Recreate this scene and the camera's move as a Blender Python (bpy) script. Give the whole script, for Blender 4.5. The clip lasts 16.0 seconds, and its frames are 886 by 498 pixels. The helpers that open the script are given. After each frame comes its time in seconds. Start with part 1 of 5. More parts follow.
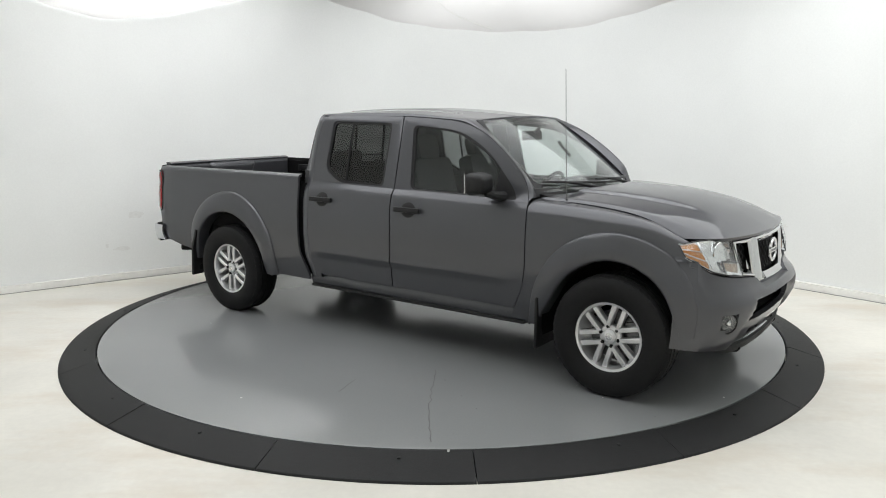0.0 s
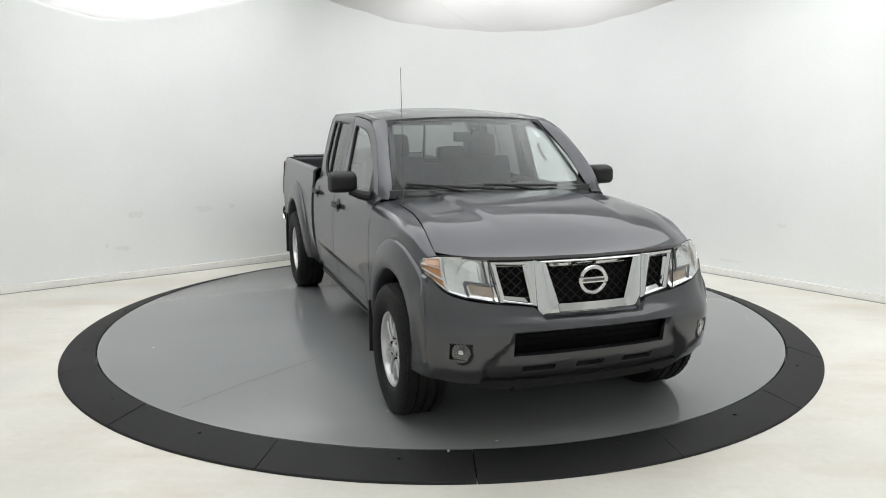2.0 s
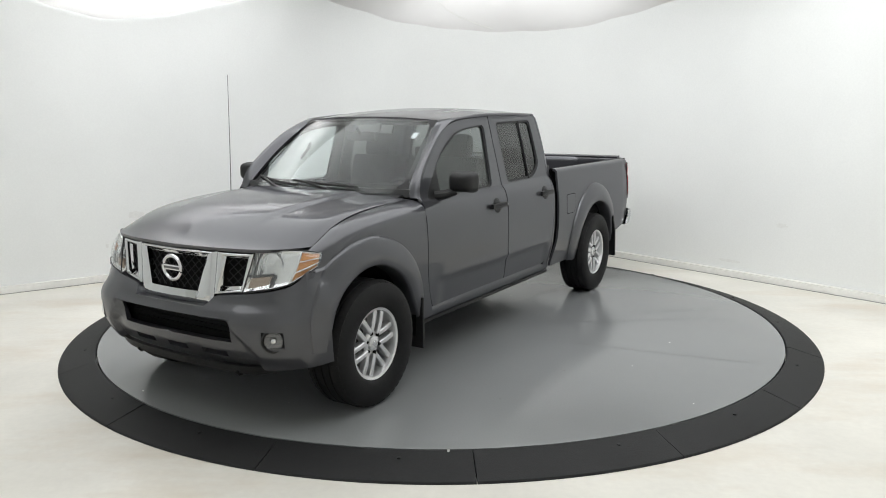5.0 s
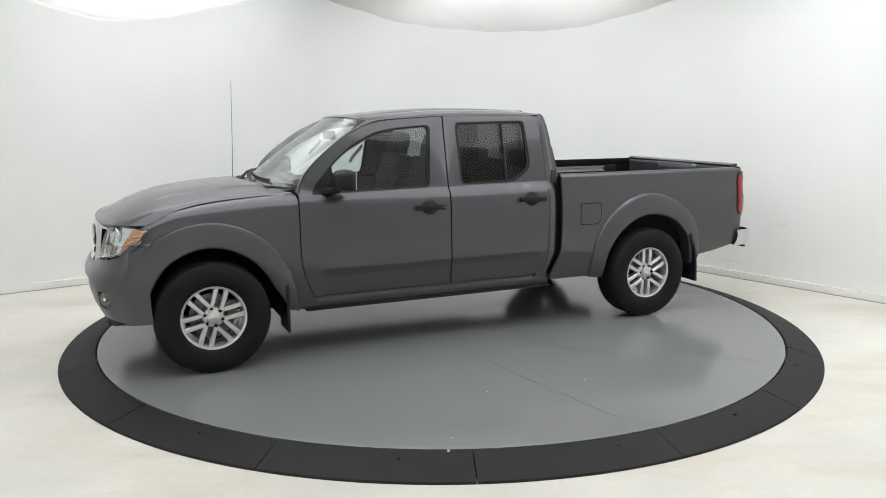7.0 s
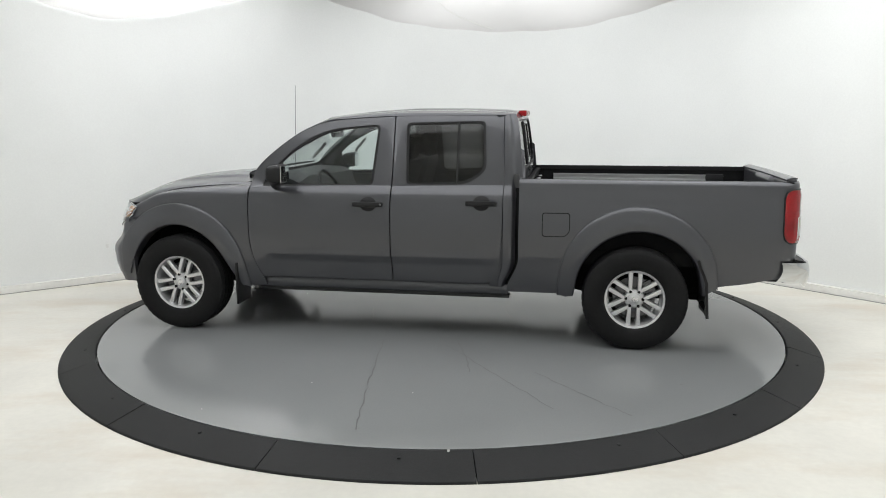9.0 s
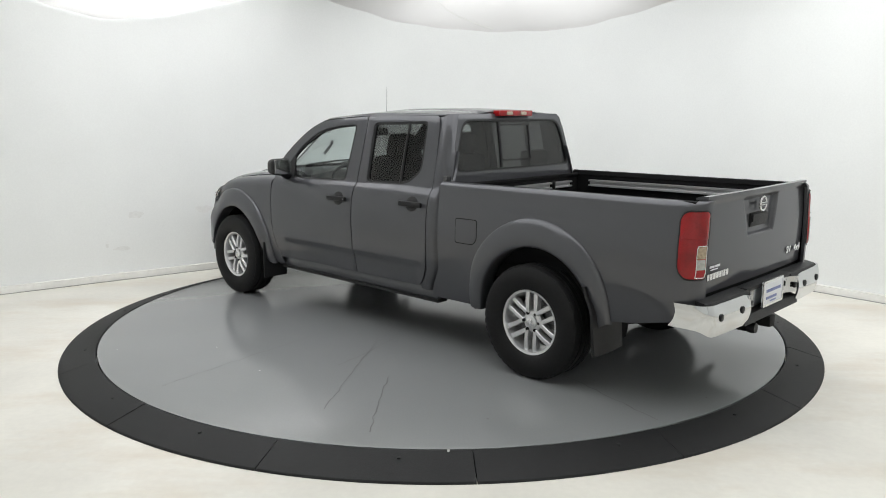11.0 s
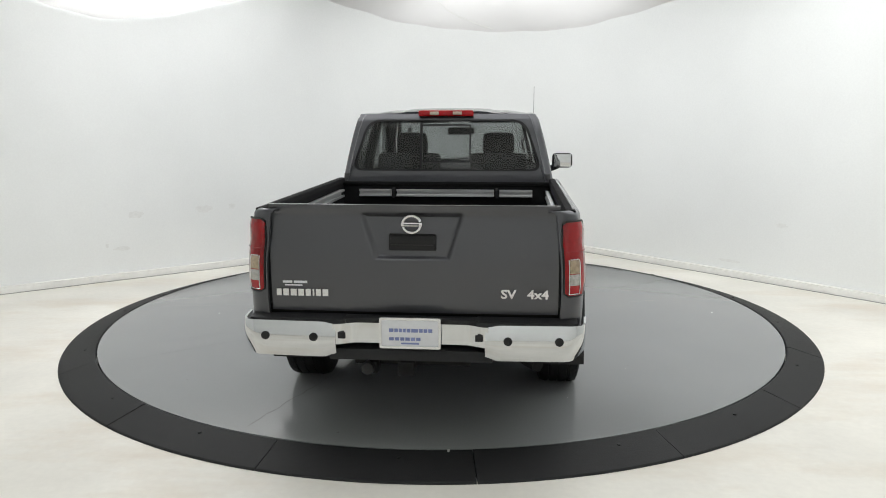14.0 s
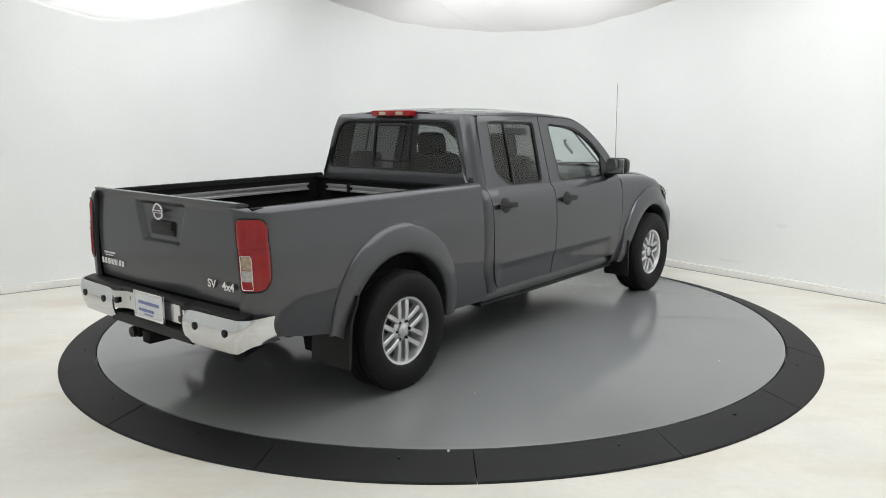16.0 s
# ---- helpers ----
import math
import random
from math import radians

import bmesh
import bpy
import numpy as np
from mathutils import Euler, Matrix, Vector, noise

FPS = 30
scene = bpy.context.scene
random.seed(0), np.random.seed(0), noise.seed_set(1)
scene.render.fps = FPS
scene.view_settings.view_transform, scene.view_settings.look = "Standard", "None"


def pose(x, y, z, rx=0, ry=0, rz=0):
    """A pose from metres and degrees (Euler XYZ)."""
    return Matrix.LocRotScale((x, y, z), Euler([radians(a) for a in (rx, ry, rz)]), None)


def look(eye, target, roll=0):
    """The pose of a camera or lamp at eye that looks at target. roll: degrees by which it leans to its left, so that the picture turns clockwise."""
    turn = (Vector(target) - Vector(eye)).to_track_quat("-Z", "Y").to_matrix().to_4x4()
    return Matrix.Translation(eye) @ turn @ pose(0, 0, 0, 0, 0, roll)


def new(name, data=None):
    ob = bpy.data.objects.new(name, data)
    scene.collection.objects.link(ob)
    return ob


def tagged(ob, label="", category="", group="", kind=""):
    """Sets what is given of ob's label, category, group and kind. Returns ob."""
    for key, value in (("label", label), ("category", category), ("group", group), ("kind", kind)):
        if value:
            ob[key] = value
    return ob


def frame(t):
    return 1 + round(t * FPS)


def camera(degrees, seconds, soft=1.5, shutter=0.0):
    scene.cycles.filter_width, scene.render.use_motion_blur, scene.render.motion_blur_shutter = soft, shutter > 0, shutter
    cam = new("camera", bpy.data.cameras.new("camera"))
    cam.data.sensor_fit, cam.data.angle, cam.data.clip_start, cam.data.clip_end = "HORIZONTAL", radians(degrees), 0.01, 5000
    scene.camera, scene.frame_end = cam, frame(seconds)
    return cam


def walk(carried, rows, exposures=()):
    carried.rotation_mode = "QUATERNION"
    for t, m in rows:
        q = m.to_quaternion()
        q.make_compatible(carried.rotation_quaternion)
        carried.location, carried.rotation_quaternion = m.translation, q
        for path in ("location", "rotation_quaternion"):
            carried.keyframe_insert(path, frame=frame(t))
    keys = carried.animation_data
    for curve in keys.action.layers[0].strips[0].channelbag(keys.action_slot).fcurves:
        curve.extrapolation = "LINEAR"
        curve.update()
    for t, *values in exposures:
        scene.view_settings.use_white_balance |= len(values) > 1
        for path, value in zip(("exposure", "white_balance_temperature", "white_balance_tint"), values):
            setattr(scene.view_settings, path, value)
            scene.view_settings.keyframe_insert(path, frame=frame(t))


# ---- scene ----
cam = camera(60.2, 16.0, soft=1.0)
CAMERA_POSE = look((0.0, -6.426, 1.699), (0.022, 3.422, -0.040), -0.116)
walk(cam, [(0.0, CAMERA_POSE), (16.0, CAMERA_POSE)])

# ---- light ----
world = bpy.data.worlds.new("world")
scene.world = world
world.use_nodes = True
world.node_tree.nodes["Background"].inputs[0].default_value = (0.9, 0.95, 1.0, 1)
world.node_tree.nodes["Background"].inputs[1].default_value = 0.3


def area_lamp(name, x, y, z, sx, sy, power, colour=(0.985, 1.0, 1.01)):
    """An area lamp facing down, for the ceiling's light and for added fills."""
    lamp = bpy.data.lights.new(name, "AREA")
    lamp.shape, lamp.size, lamp.size_y, lamp.energy, lamp.color = "RECTANGLE", sx, sy, power, colour
    ob = new(name, lamp)
    ob.matrix_basis = pose(x, y, z)
    return ob


area_lamp("softbox_lamp", 0.35, -1.25, 3.3, 7.6, 4.3, 166)
# long unseen fill lamps under the ceiling cloth, added to brighten the walls all round
for lamp_at, lamp_to, watts in (((-0.75, 0.55, 3.2), (-2.25, 2.62, 1.25), 24), ((0.95, 0.75, 3.2), (2.75, 2.3, 1.35), 34),
                               ((0.0, -5.0, 3.3), (0.0, -7.6, 1.2), 44), ((-3.6, -3.2, 3.3), (-6.2, -3.8, 1.2), 26), ((3.6, -3.2, 3.3), (6.0, -3.8, 1.2), 26)):
    fill_lamp = area_lamp("wall_fill", 0, 0, 0, 4.6, 0.7, watts)
    fill_lamp.matrix_basis = look(lamp_at, lamp_to)
scene.view_settings.exposure = 0.0


# ---- materials ----
def material(name, colour, rough=0.5, metal=0.0, spec=0.5, coat=0.0, coat_rough=0.03, grain=0.0, grain_size=40.0, stain=0.0, stain_size=2.0, bump=0.0, bump_size=200.0, rough_vary=0.0):
    """Principled surface with variation at two scales: fine grain and broad stains, and a fine relief."""
    m = bpy.data.materials.new(name)
    m.use_nodes = True
    nt = m.node_tree
    b = nt.nodes["Principled BSDF"]
    b.inputs["Base Color"].default_value = (*colour, 1)
    b.inputs["Roughness"].default_value = rough
    b.inputs["Metallic"].default_value = metal
    b.inputs["Specular IOR Level"].default_value = spec
    b.inputs["Coat Weight"].default_value = coat
    b.inputs["Coat Roughness"].default_value = coat_rough
    co = nt.nodes.new("ShaderNodeTexCoord")

    def noise_tex(size, detail=4.0):
        n = nt.nodes.new("ShaderNodeTexNoise")
        n.inputs["Scale"].default_value = size
        n.inputs["Detail"].default_value = detail
        nt.links.new(co.outputs["Object"], n.inputs["Vector"])
        return n

    last = None
    for amount, size, det in ((grain, grain_size, 3.0), (stain, stain_size, 6.0)):
        if amount <= 0:
            continue
        n = noise_tex(size, det)
        ramp = nt.nodes.new("ShaderNodeMapRange")
        ramp.inputs["From Min"].default_value, ramp.inputs["From Max"].default_value = 0.3, 0.7
        ramp.inputs["To Min"].default_value, ramp.inputs["To Max"].default_value = 1 - amount, 1 + amount * 0.5
        nt.links.new(n.outputs["Fac"], ramp.inputs["Value"])
        mul = nt.nodes.new("ShaderNodeVectorMath")
        mul.operation = "SCALE"
        if last is None:
            mul.inputs[0].default_value = colour
        else:
            nt.links.new(last, mul.inputs[0])
        nt.links.new(ramp.outputs[0], mul.inputs["Scale"])
        last = mul.outputs[0]
    if last is not None:
        nt.links.new(last, b.inputs["Base Color"])
    if rough_vary > 0:
        n = noise_tex(stain_size * 1.7, 5.0)
        ramp = nt.nodes.new("ShaderNodeMapRange")
        ramp.inputs["To Min"].default_value, ramp.inputs["To Max"].default_value = max(0.02, rough - rough_vary), rough + rough_vary
        nt.links.new(n.outputs["Fac"], ramp.inputs["Value"])
        nt.links.new(ramp.outputs[0], b.inputs["Roughness"])
    if bump > 0:
        n = noise_tex(bump_size, 3.0)
        bp = nt.nodes.new("ShaderNodeBump")
        bp.inputs["Strength"].default_value = bump
        bp.inputs["Distance"].default_value = 0.01
        nt.links.new(n.outputs["Fac"], bp.inputs["Height"])
        nt.links.new(bp.outputs[0], b.inputs["Normal"])
    return m


def glass(name, tint, gloss=1.0):
    """A thin pane: it lets tinted light through and mirrors by its angle."""
    m = bpy.data.materials.new(name)
    m.use_nodes = True
    nt = m.node_tree
    nt.nodes.remove(nt.nodes["Principled BSDF"])
    clear, shine, mix, lw, pw, mr = (nt.nodes.new(k) for k in ("ShaderNodeBsdfTransparent", "ShaderNodeBsdfGlossy", "ShaderNodeMixShader", "ShaderNodeLayerWeight", "ShaderNodeMath", "ShaderNodeMapRange"))
    clear.inputs[0].default_value = (*tint, 1)
    shine.inputs["Roughness"].default_value = 0.012
    shine.inputs[0].default_value = (gloss, gloss, gloss, 1)
    lw.inputs["Blend"].default_value = 0.5
    pw.operation = "POWER"
    pw.inputs[1].default_value = 4.5
    mr.inputs["To Min"].default_value, mr.inputs["To Max"].default_value = 0.03, 0.75
    nt.links.new(lw.outputs["Facing"], pw.inputs[0])
    nt.links.new(pw.outputs[0], mr.inputs["Value"])
    nt.links.new(mr.outputs[0], mix.inputs[0])
    nt.links.new(clear.outputs[0], mix.inputs[1])
    nt.links.new(shine.outputs[0], mix.inputs[2])
    nt.links.new(mix.outputs[0], nt.nodes["Material Output"].inputs[0])
    return m


WALL = material("wall_white", (0.84, 0.852, 0.842), 0.7, grain=0.02, grain_size=60, stain=0.035, stain_size=0.9, bump=0.05, bump_size=120)
SCUFF = material("wall_scuff", (0.795, 0.80, 0.785), 0.8, grain=0.05, grain_size=30)
FLOOR = material("floor_cream", (0.80, 0.775, 0.71), 0.42, grain=0.03, grain_size=25, stain=0.15, stain_size=0.8, bump=0.04, bump_size=60, rough_vary=0.12)
CLOTH = material("ceiling_cloth_white", (0.84, 0.82, 0.815), 0.9, grain=0.02, grain_size=300, stain=0.02, stain_size=1.5)
DISC = material("disc_grey", (0.228, 0.235, 0.238), 0.16, spec=0.5, grain=0.03, grain_size=90, stain=0.05, stain_size=0.8, bump=0.02, bump_size=60, rough_vary=0.03)
nt = FLOOR.node_tree
co, stretch, smear, lift_map, tint = (nt.nodes.new(k) for k in ("ShaderNodeTexCoord", "ShaderNodeMapping", "ShaderNodeTexNoise", "ShaderNodeMapRange", "ShaderNodeMix"))
stretch.inputs["Rotation"].default_value = (0, 0, 0.4)
stretch.inputs["Scale"].default_value = (0.55, 1.5, 1)
smear.inputs["Scale"].default_value, smear.inputs["Detail"].default_value, smear.inputs["Roughness"].default_value = 1.1, 9.0, 0.62
lift_map.inputs["From Min"].default_value, lift_map.inputs["From Max"].default_value = 0.50, 0.72
lift_map.inputs["To Max"].default_value = 0.55
tint.data_type = "RGBA"
tint.inputs["B"].default_value = (0.60, 0.50, 0.38, 1)
nt.links.new(co.outputs["Object"], stretch.inputs["Vector"])
nt.links.new(stretch.outputs[0], smear.inputs["Vector"])
nt.links.new(smear.outputs["Fac"], lift_map.inputs["Value"])
nt.links.new(lift_map.outputs[0], tint.inputs["Factor"])
nt.links.new(nt.nodes["Principled BSDF"].inputs["Base Color"].links[0].from_socket, tint.inputs["A"])
nt.links.new(tint.outputs["Result"], nt.nodes["Principled BSDF"].inputs["Base Color"])
# for cracks and specks, and for the shadow line painted along the kerb
CRACK_AND_SHADE = material("crack_and_shade", (0.10, 0.10, 0.10), 0.6, grain=0.1)
CHIP = material("chip_pale", (0.50, 0.49, 0.47), 0.6, grain=0.1)
RUBBER_RING = material("ring_rubber", (0.011, 0.0112, 0.0118), 0.6, spec=0.3, grain=0.2, grain_size=40, stain=0.25, stain_size=2.5, bump=0.15, bump_size=160)
nt = CLOTH.node_tree
thin, both_ways = nt.nodes.new("ShaderNodeBsdfTranslucent"), nt.nodes.new("ShaderNodeMixShader")
thin.inputs[0].default_value = (0.85, 0.84, 0.84, 1)
both_ways.inputs[0].default_value = 0.5
nt.links.new(nt.nodes["Principled BSDF"].outputs[0], both_ways.inputs[1])
nt.links.new(thin.outputs[0], both_ways.inputs[2])
nt.links.new(both_ways.outputs[0], nt.nodes["Material Output"].inputs[0])
BASEB = material("baseboard_white", (0.86, 0.85, 0.82), 0.5, grain=0.05, grain_size=20, stain=0.05)


# ---- building helpers ----
def part(name, data, mat, parent=None, label="", smooth=True, angle=35, mirror=False):
    """One mesh object out of (verts, faces) or a bmesh, under a thing or a part."""
    me = bpy.data.meshes.new(name)
    if isinstance(data, tuple):
        vs, fs = data[0], data[1]
        bm = bmesh.new()
        made = [bm.verts.new(v) for v in vs]
        for f in fs:
            if len(set(f)) >= 3:
                try:
                    bm.faces.new([made[i] for i in dict.fromkeys(f)])
                except ValueError:
                    pass
    else:
        bm = data
    if mirror:
        for v in bm.verts:
            v.co.y = -v.co.y
    bmesh.ops.recalc_face_normals(bm, faces=bm.faces)
    bm.to_mesh(me)
    bm.free()
    me.materials.append(mat)
    if smooth:
        me.shade_smooth()
        me.set_sharp_from_angle(angle=radians(angle))
    ob = new(name, me)
    if parent is not None:
        ob.parent = parent
    if label:
        ob["label"] = label
    if mat.name.startswith("glass"):
        ob.visible_shadow = False
    return ob


CORE = Vector((-1.95, 0.0, 0.75))


def shell(vs, fs, th):
    """Gives a sheet a thickness th towards the truck's core, and closes its rims."""
    vs = [Vector(v) for v in vs]
    ns = [Vector() for _ in vs]
    edges = {}
    for f in fs:
        q = list(dict.fromkeys(f))
        n = Vector()
        for i in range(len(q)):
            a, b = vs[q[i]], vs[q[(i + 1) % len(q)]]
            n += a.cross(b)
            e = (q[i], q[(i + 1) % len(q)])
            edges[e] = edges.get(e, 0) + 1
        for i in q:
            ns[i] += n
    k = len(vs)
    th = math.copysign(abs(th), sum(n.dot(v - CORE) for v, n in zip(vs, ns)))
    out = vs + [v - (n.normalized() if n.length > 0 else n) * th for v, n in zip(vs, ns)]
    faces = [tuple(f) for f in fs] + [tuple(i + k for i in reversed(f)) for f in fs]
    for (a, b) in edges:
        if (b, a) not in edges:
            faces.append((b, a, a + k, b + k))
    return out, faces


def grid(fn, us, vs, skip=None):
    """A sheet fn(u, v) over two lists of steps."""
    verts = [fn(u, v) for u in us for v in vs]
    n = len(vs)
    faces = [(i * n + j, (i + 1) * n + j, (i + 1) * n + j + 1, i * n + j + 1) for i in range(len(us) - 1) for j in range(n - 1)
             if not (skip and skip((us[i] + us[i + 1]) / 2, (vs[j] + vs[j + 1]) / 2))]
    return verts, faces


def steps(a, b, n):
    return [a + (b - a) * i / n for i in range(n + 1)]


def spline(*knots):
    """A smooth curve through (x, y) knots, without overshoot."""
    ks = sorted(knots)
    xs, ys = [k[0] for k in ks], [k[1] for k in ks]
    d = [(ys[i + 1] - ys[i]) / (xs[i + 1] - xs[i]) for i in range(len(xs) - 1)]
    m = [d[0]] + [0 if d[i - 1] * d[i] <= 0 else 2 * d[i - 1] * d[i] / (d[i - 1] + d[i]) for i in range(1, len(d))] + [d[-1]]

    def f(x):
        if x <= xs[0]:
            return ys[0]
        if x >= xs[-1]:
            return ys[-1]
        i = max(j for j in range(len(d)) if xs[j] <= x)
        h = xs[i + 1] - xs[i]
        t = (x - xs[i]) / h
        return ys[i] * (2 * t**3 - 3 * t * t + 1) + m[i] * h * (t**3 - 2 * t * t + t) + ys[i + 1] * (3 * t * t - 2 * t**3) + m[i + 1] * h * (t**3 - t * t)
    return f


def join(*sets):
    """Several (verts, faces) in one."""
    vs, fs = [], []
    for v, f in sets:
        k = len(vs)
        vs += list(v)
        fs += [tuple(i + k for i in q) for q in f]
    return vs, fs


def box(x0, x1, y0, y1, z0, z1, bevel=0.0):
    bm = bmesh.new()
    bmesh.ops.create_cube(bm, size=1)
    for v in bm.verts:
        v.co = Vector(((x0 + x1) / 2 + v.co.x * (x1 - x0), (y0 + y1) / 2 + v.co.y * (y1 - y0), (z0 + z1) / 2 + v.co.z * (z1 - z0)))
    if bevel:
        bmesh.ops.bevel(bm, geom=list(bm.edges), offset=bevel, segments=2, affect="EDGES", profile=0.6)
    bm.verts.index_update()
    data = [v.co.copy() for v in bm.verts], [tuple(v.index for v in f.verts) for f in bm.faces]
    bm.free()
    return data


def tube(path, r, n=8, closed=False):
    """A round bar along a path; r: one radius or one per point."""
    pts = [Vector(p) for p in path]
    rs = r if isinstance(r, (list, tuple)) else [r] * len(pts)
    vs, fs = [], []
    k = len(pts)
    for i, p in enumerate(pts):
        a = pts[(i - 1) % k] if closed or i > 0 else p
        b = pts[(i + 1) % k] if closed or i < k - 1 else p
        t = (b - a).normalized()
        s = t.cross(Vector((0.13, 0.21, 0.97)))
        if s.length < 0.15:
            s = t.cross(Vector((0, 1, 0)))
        s.normalize()
        w = t.cross(s)
        vs += [p + rs[i] * (math.cos(2 * math.pi * j / n) * s + math.sin(2 * math.pi * j / n) * w) for j in range(n)]
    for i in range(k if closed else k - 1):
        for j in range(n):
            a, b = i * n, ((i + 1) % k) * n
            fs.append((a + j, a + (j + 1) % n, b + (j + 1) % n, b + j))
    if not closed:
        fs += [tuple(range(n))[::-1], tuple(range((k - 1) * n, k * n))]
    return vs, fs


def lathe(profile, n=48, axis="y", centre=(0, 0, 0), close=True):
    """Turns a profile of (radius, along) about an axis through centre."""
    c = Vector(centre)
    vs, fs = [], []
    for r, h in profile:
        for j in range(n):
            a = 2 * math.pi * j / n
            p, q = r * math.cos(a), r * math.sin(a)
            vs.append(c + (Vector((p, h, q)) if axis == "y" else Vector((h, p, q)) if axis == "x" else Vector((p, q, h))))
    m = len(profile)
    for i in range(m - 1):
        for j in range(n):
            fs.append((i * n + j, i * n + (j + 1) % n, (i + 1) * n + (j + 1) % n, (i + 1) * n + j))
    if close:
        fs += [tuple(range(n)), tuple(range((m - 1) * n, m * n))]
    return vs, fs


def thing(name, label, category, group=""):
    return tagged(new(name), label, category, group)


def structure(name, data, mat, label="", smooth=True):
    return tagged(part(name, data, mat, None, label, smooth), kind="structure")


# ---- the studio ----
FLOOR_Z = -0.068
DISC_R, RING_R = 2.732, 2.985
structure("floor", box(-9, 9, -10, 7, FLOOR_Z - 0.1, FLOOR_Z), FLOOR, "cream painted concrete studio floor with faint stains", False)


def footprint():
    """The wall's line on the floor: two long walls with a rounded corner behind, closed round the camera by unseen
    walls added to bounce light.
    """
    left, right, corner = Vector((-4.43, 1.06)), Vector((4.21, 0.60)), Vector((0.72, 4.80))
    a, b = (left - corner).normalized(), (right - corner).normalized()
    p, q = corner + a * 1.9, corner + b * 1.9
    pts = [Vector((-5.0, -7.6)), Vector((-6.4, -3.8)), left + a * 2.4]
    pts += [left + (p - left) * i / 6 for i in range(7)]
    for i in range(1, 12):
        t = i / 12
        pts.append((1 - t) ** 2 * p + 2 * t * (1 - t) * corner + t * t * q)
    pts += [q + (right - q) * i / 6 for i in range(7)]
    pts += [right + b * 2.4, Vector((6.2, -3.8)), Vector((5.0, -7.6))]
    return pts


LINE = footprint()


def wall_band(inset, z0, z1, th):
    """A band that follows the wall's line."""
    pts = LINE + [LINE[0]]
    ins = []
    for i, p in enumerate(pts):
        a, b = pts[i - 1 if i else len(pts) - 2], pts[i + 1 if i < len(pts) - 1 else 1]
        t = (b - a).normalized()
        n = Vector((t.y, -t.x))
        ins.append((p + n * inset, p + n * (inset - th)))
    vs, fs = [], []
    for p, q in ins:
        vs += [(p.x, p.y, z0), (p.x, p.y, z1), (q.x, q.y, z1), (q.x, q.y, z0)]
    for i in range(len(ins) - 1):
        for j in range(4):
            fs.append((i * 4 + j, i * 4 + (j + 1) % 4, i * 4 + 4 + (j + 1) % 4, i * 4 + 4 + j))
    return vs, fs


studio_wall = structure("wall_studio", wall_band(0.0, FLOOR_Z, 3.5, 0.12), WALL, "curved white studio wall with faint scuffs")
# joint at the kerb's foot, its thin shadow line painted dark
structure("floor_joint_shadow", wall_band(0.062, FLOOR_Z - 0.01, FLOOR_Z + 0.002, 0.03), CRACK_AND_SHADE, "dark joint between kerb and floor with its shadow line painted in")
structure("baseboard", wall_band(0.05, FLOOR_Z, 0.005, 0.049), BASEB, "low white kerb at the foot of the wall")
structure("ceiling", box(-9, 9, -10, 7, 3.5, 3.6), WALL, "plain white studio ceiling", False)

def wall_at(s):
    """The point s metres along the back walls' line, and the way inward."""
    run = LINE[3:-3]
    for p, q in zip(run, run[1:]):
        d = (q - p).length
        if s <= d or q is run[-1]:
            t = (q - p).normalized()
            return p + t * s, Vector((t.y, -t.x))
        s -= d


for s0, s1, knots, tone in ((0.0, 3.18, ((0.0, 3.05), (0.549, 2.809), (0.846, 2.724), (1.217, 2.679), (1.616, 2.723), (2.103, 2.835), (2.659, 2.981), (3.185, 3.183)), 0),
                            (3.2, 10.2, ((3.2, 3.2), (3.735, 3.069), (4.246, 2.975), (4.742, 2.883), (5.541, 2.815), (6.303, 2.773), (7.107, 2.765), (7.96, 2.841), (8.728, 2.952), (10.2, 3.2)), 1)):
    edge = spline(*knots)

    def drape(s, v):
        p, n = wall_at(s)
        z = edge(s) + (3.40 - edge(s)) * v ** 0.75 + 0.006 * math.sin(s * 9) * (1 - v)
        return Vector((p.x + n.x * (0.01 + 1.3 * v), p.y + n.y * (0.01 + 1.3 * v), z))
    cloth = part("ceiling_cloth", grid(drape, steps(s0, s1, 60), [0, 0.02, 0.05, 0.1, 0.2, 0.35, 0.5, 0.75, 1.0]), CLOTH)
    tagged(cloth, "sagging white ceiling cloth hung along the wall", "cloth", "ceiling cloths")
    mid_p, mid_n = wall_at((s0 + s1) / 2 if tone == 0 else 6.3)
    glow = area_lamp("cloth_backlight", 0, 0, 0, 2.6 if tone == 0 else 3.6, 0.7, 30 if tone == 0 else 13)
    glow.matrix_basis = pose(mid_p.x + mid_n.x * 0.6, mid_p.y + mid_n.y * 0.6, 3.47, 0, 0, math.degrees(math.atan2(-mid_n.x, mid_n.y)))
    seam_s = 1.2 if tone == 0 else 5.2
    part("cloth_seam", tube([drape(seam_s + 0.9 * t, 0.03 + 0.3 * (1 - t) ** 1.5) - Vector((0, 0, 0.004)) for t in steps(0, 1, 12)], 0.004, 5), BASEB, cloth, "stitched seam")

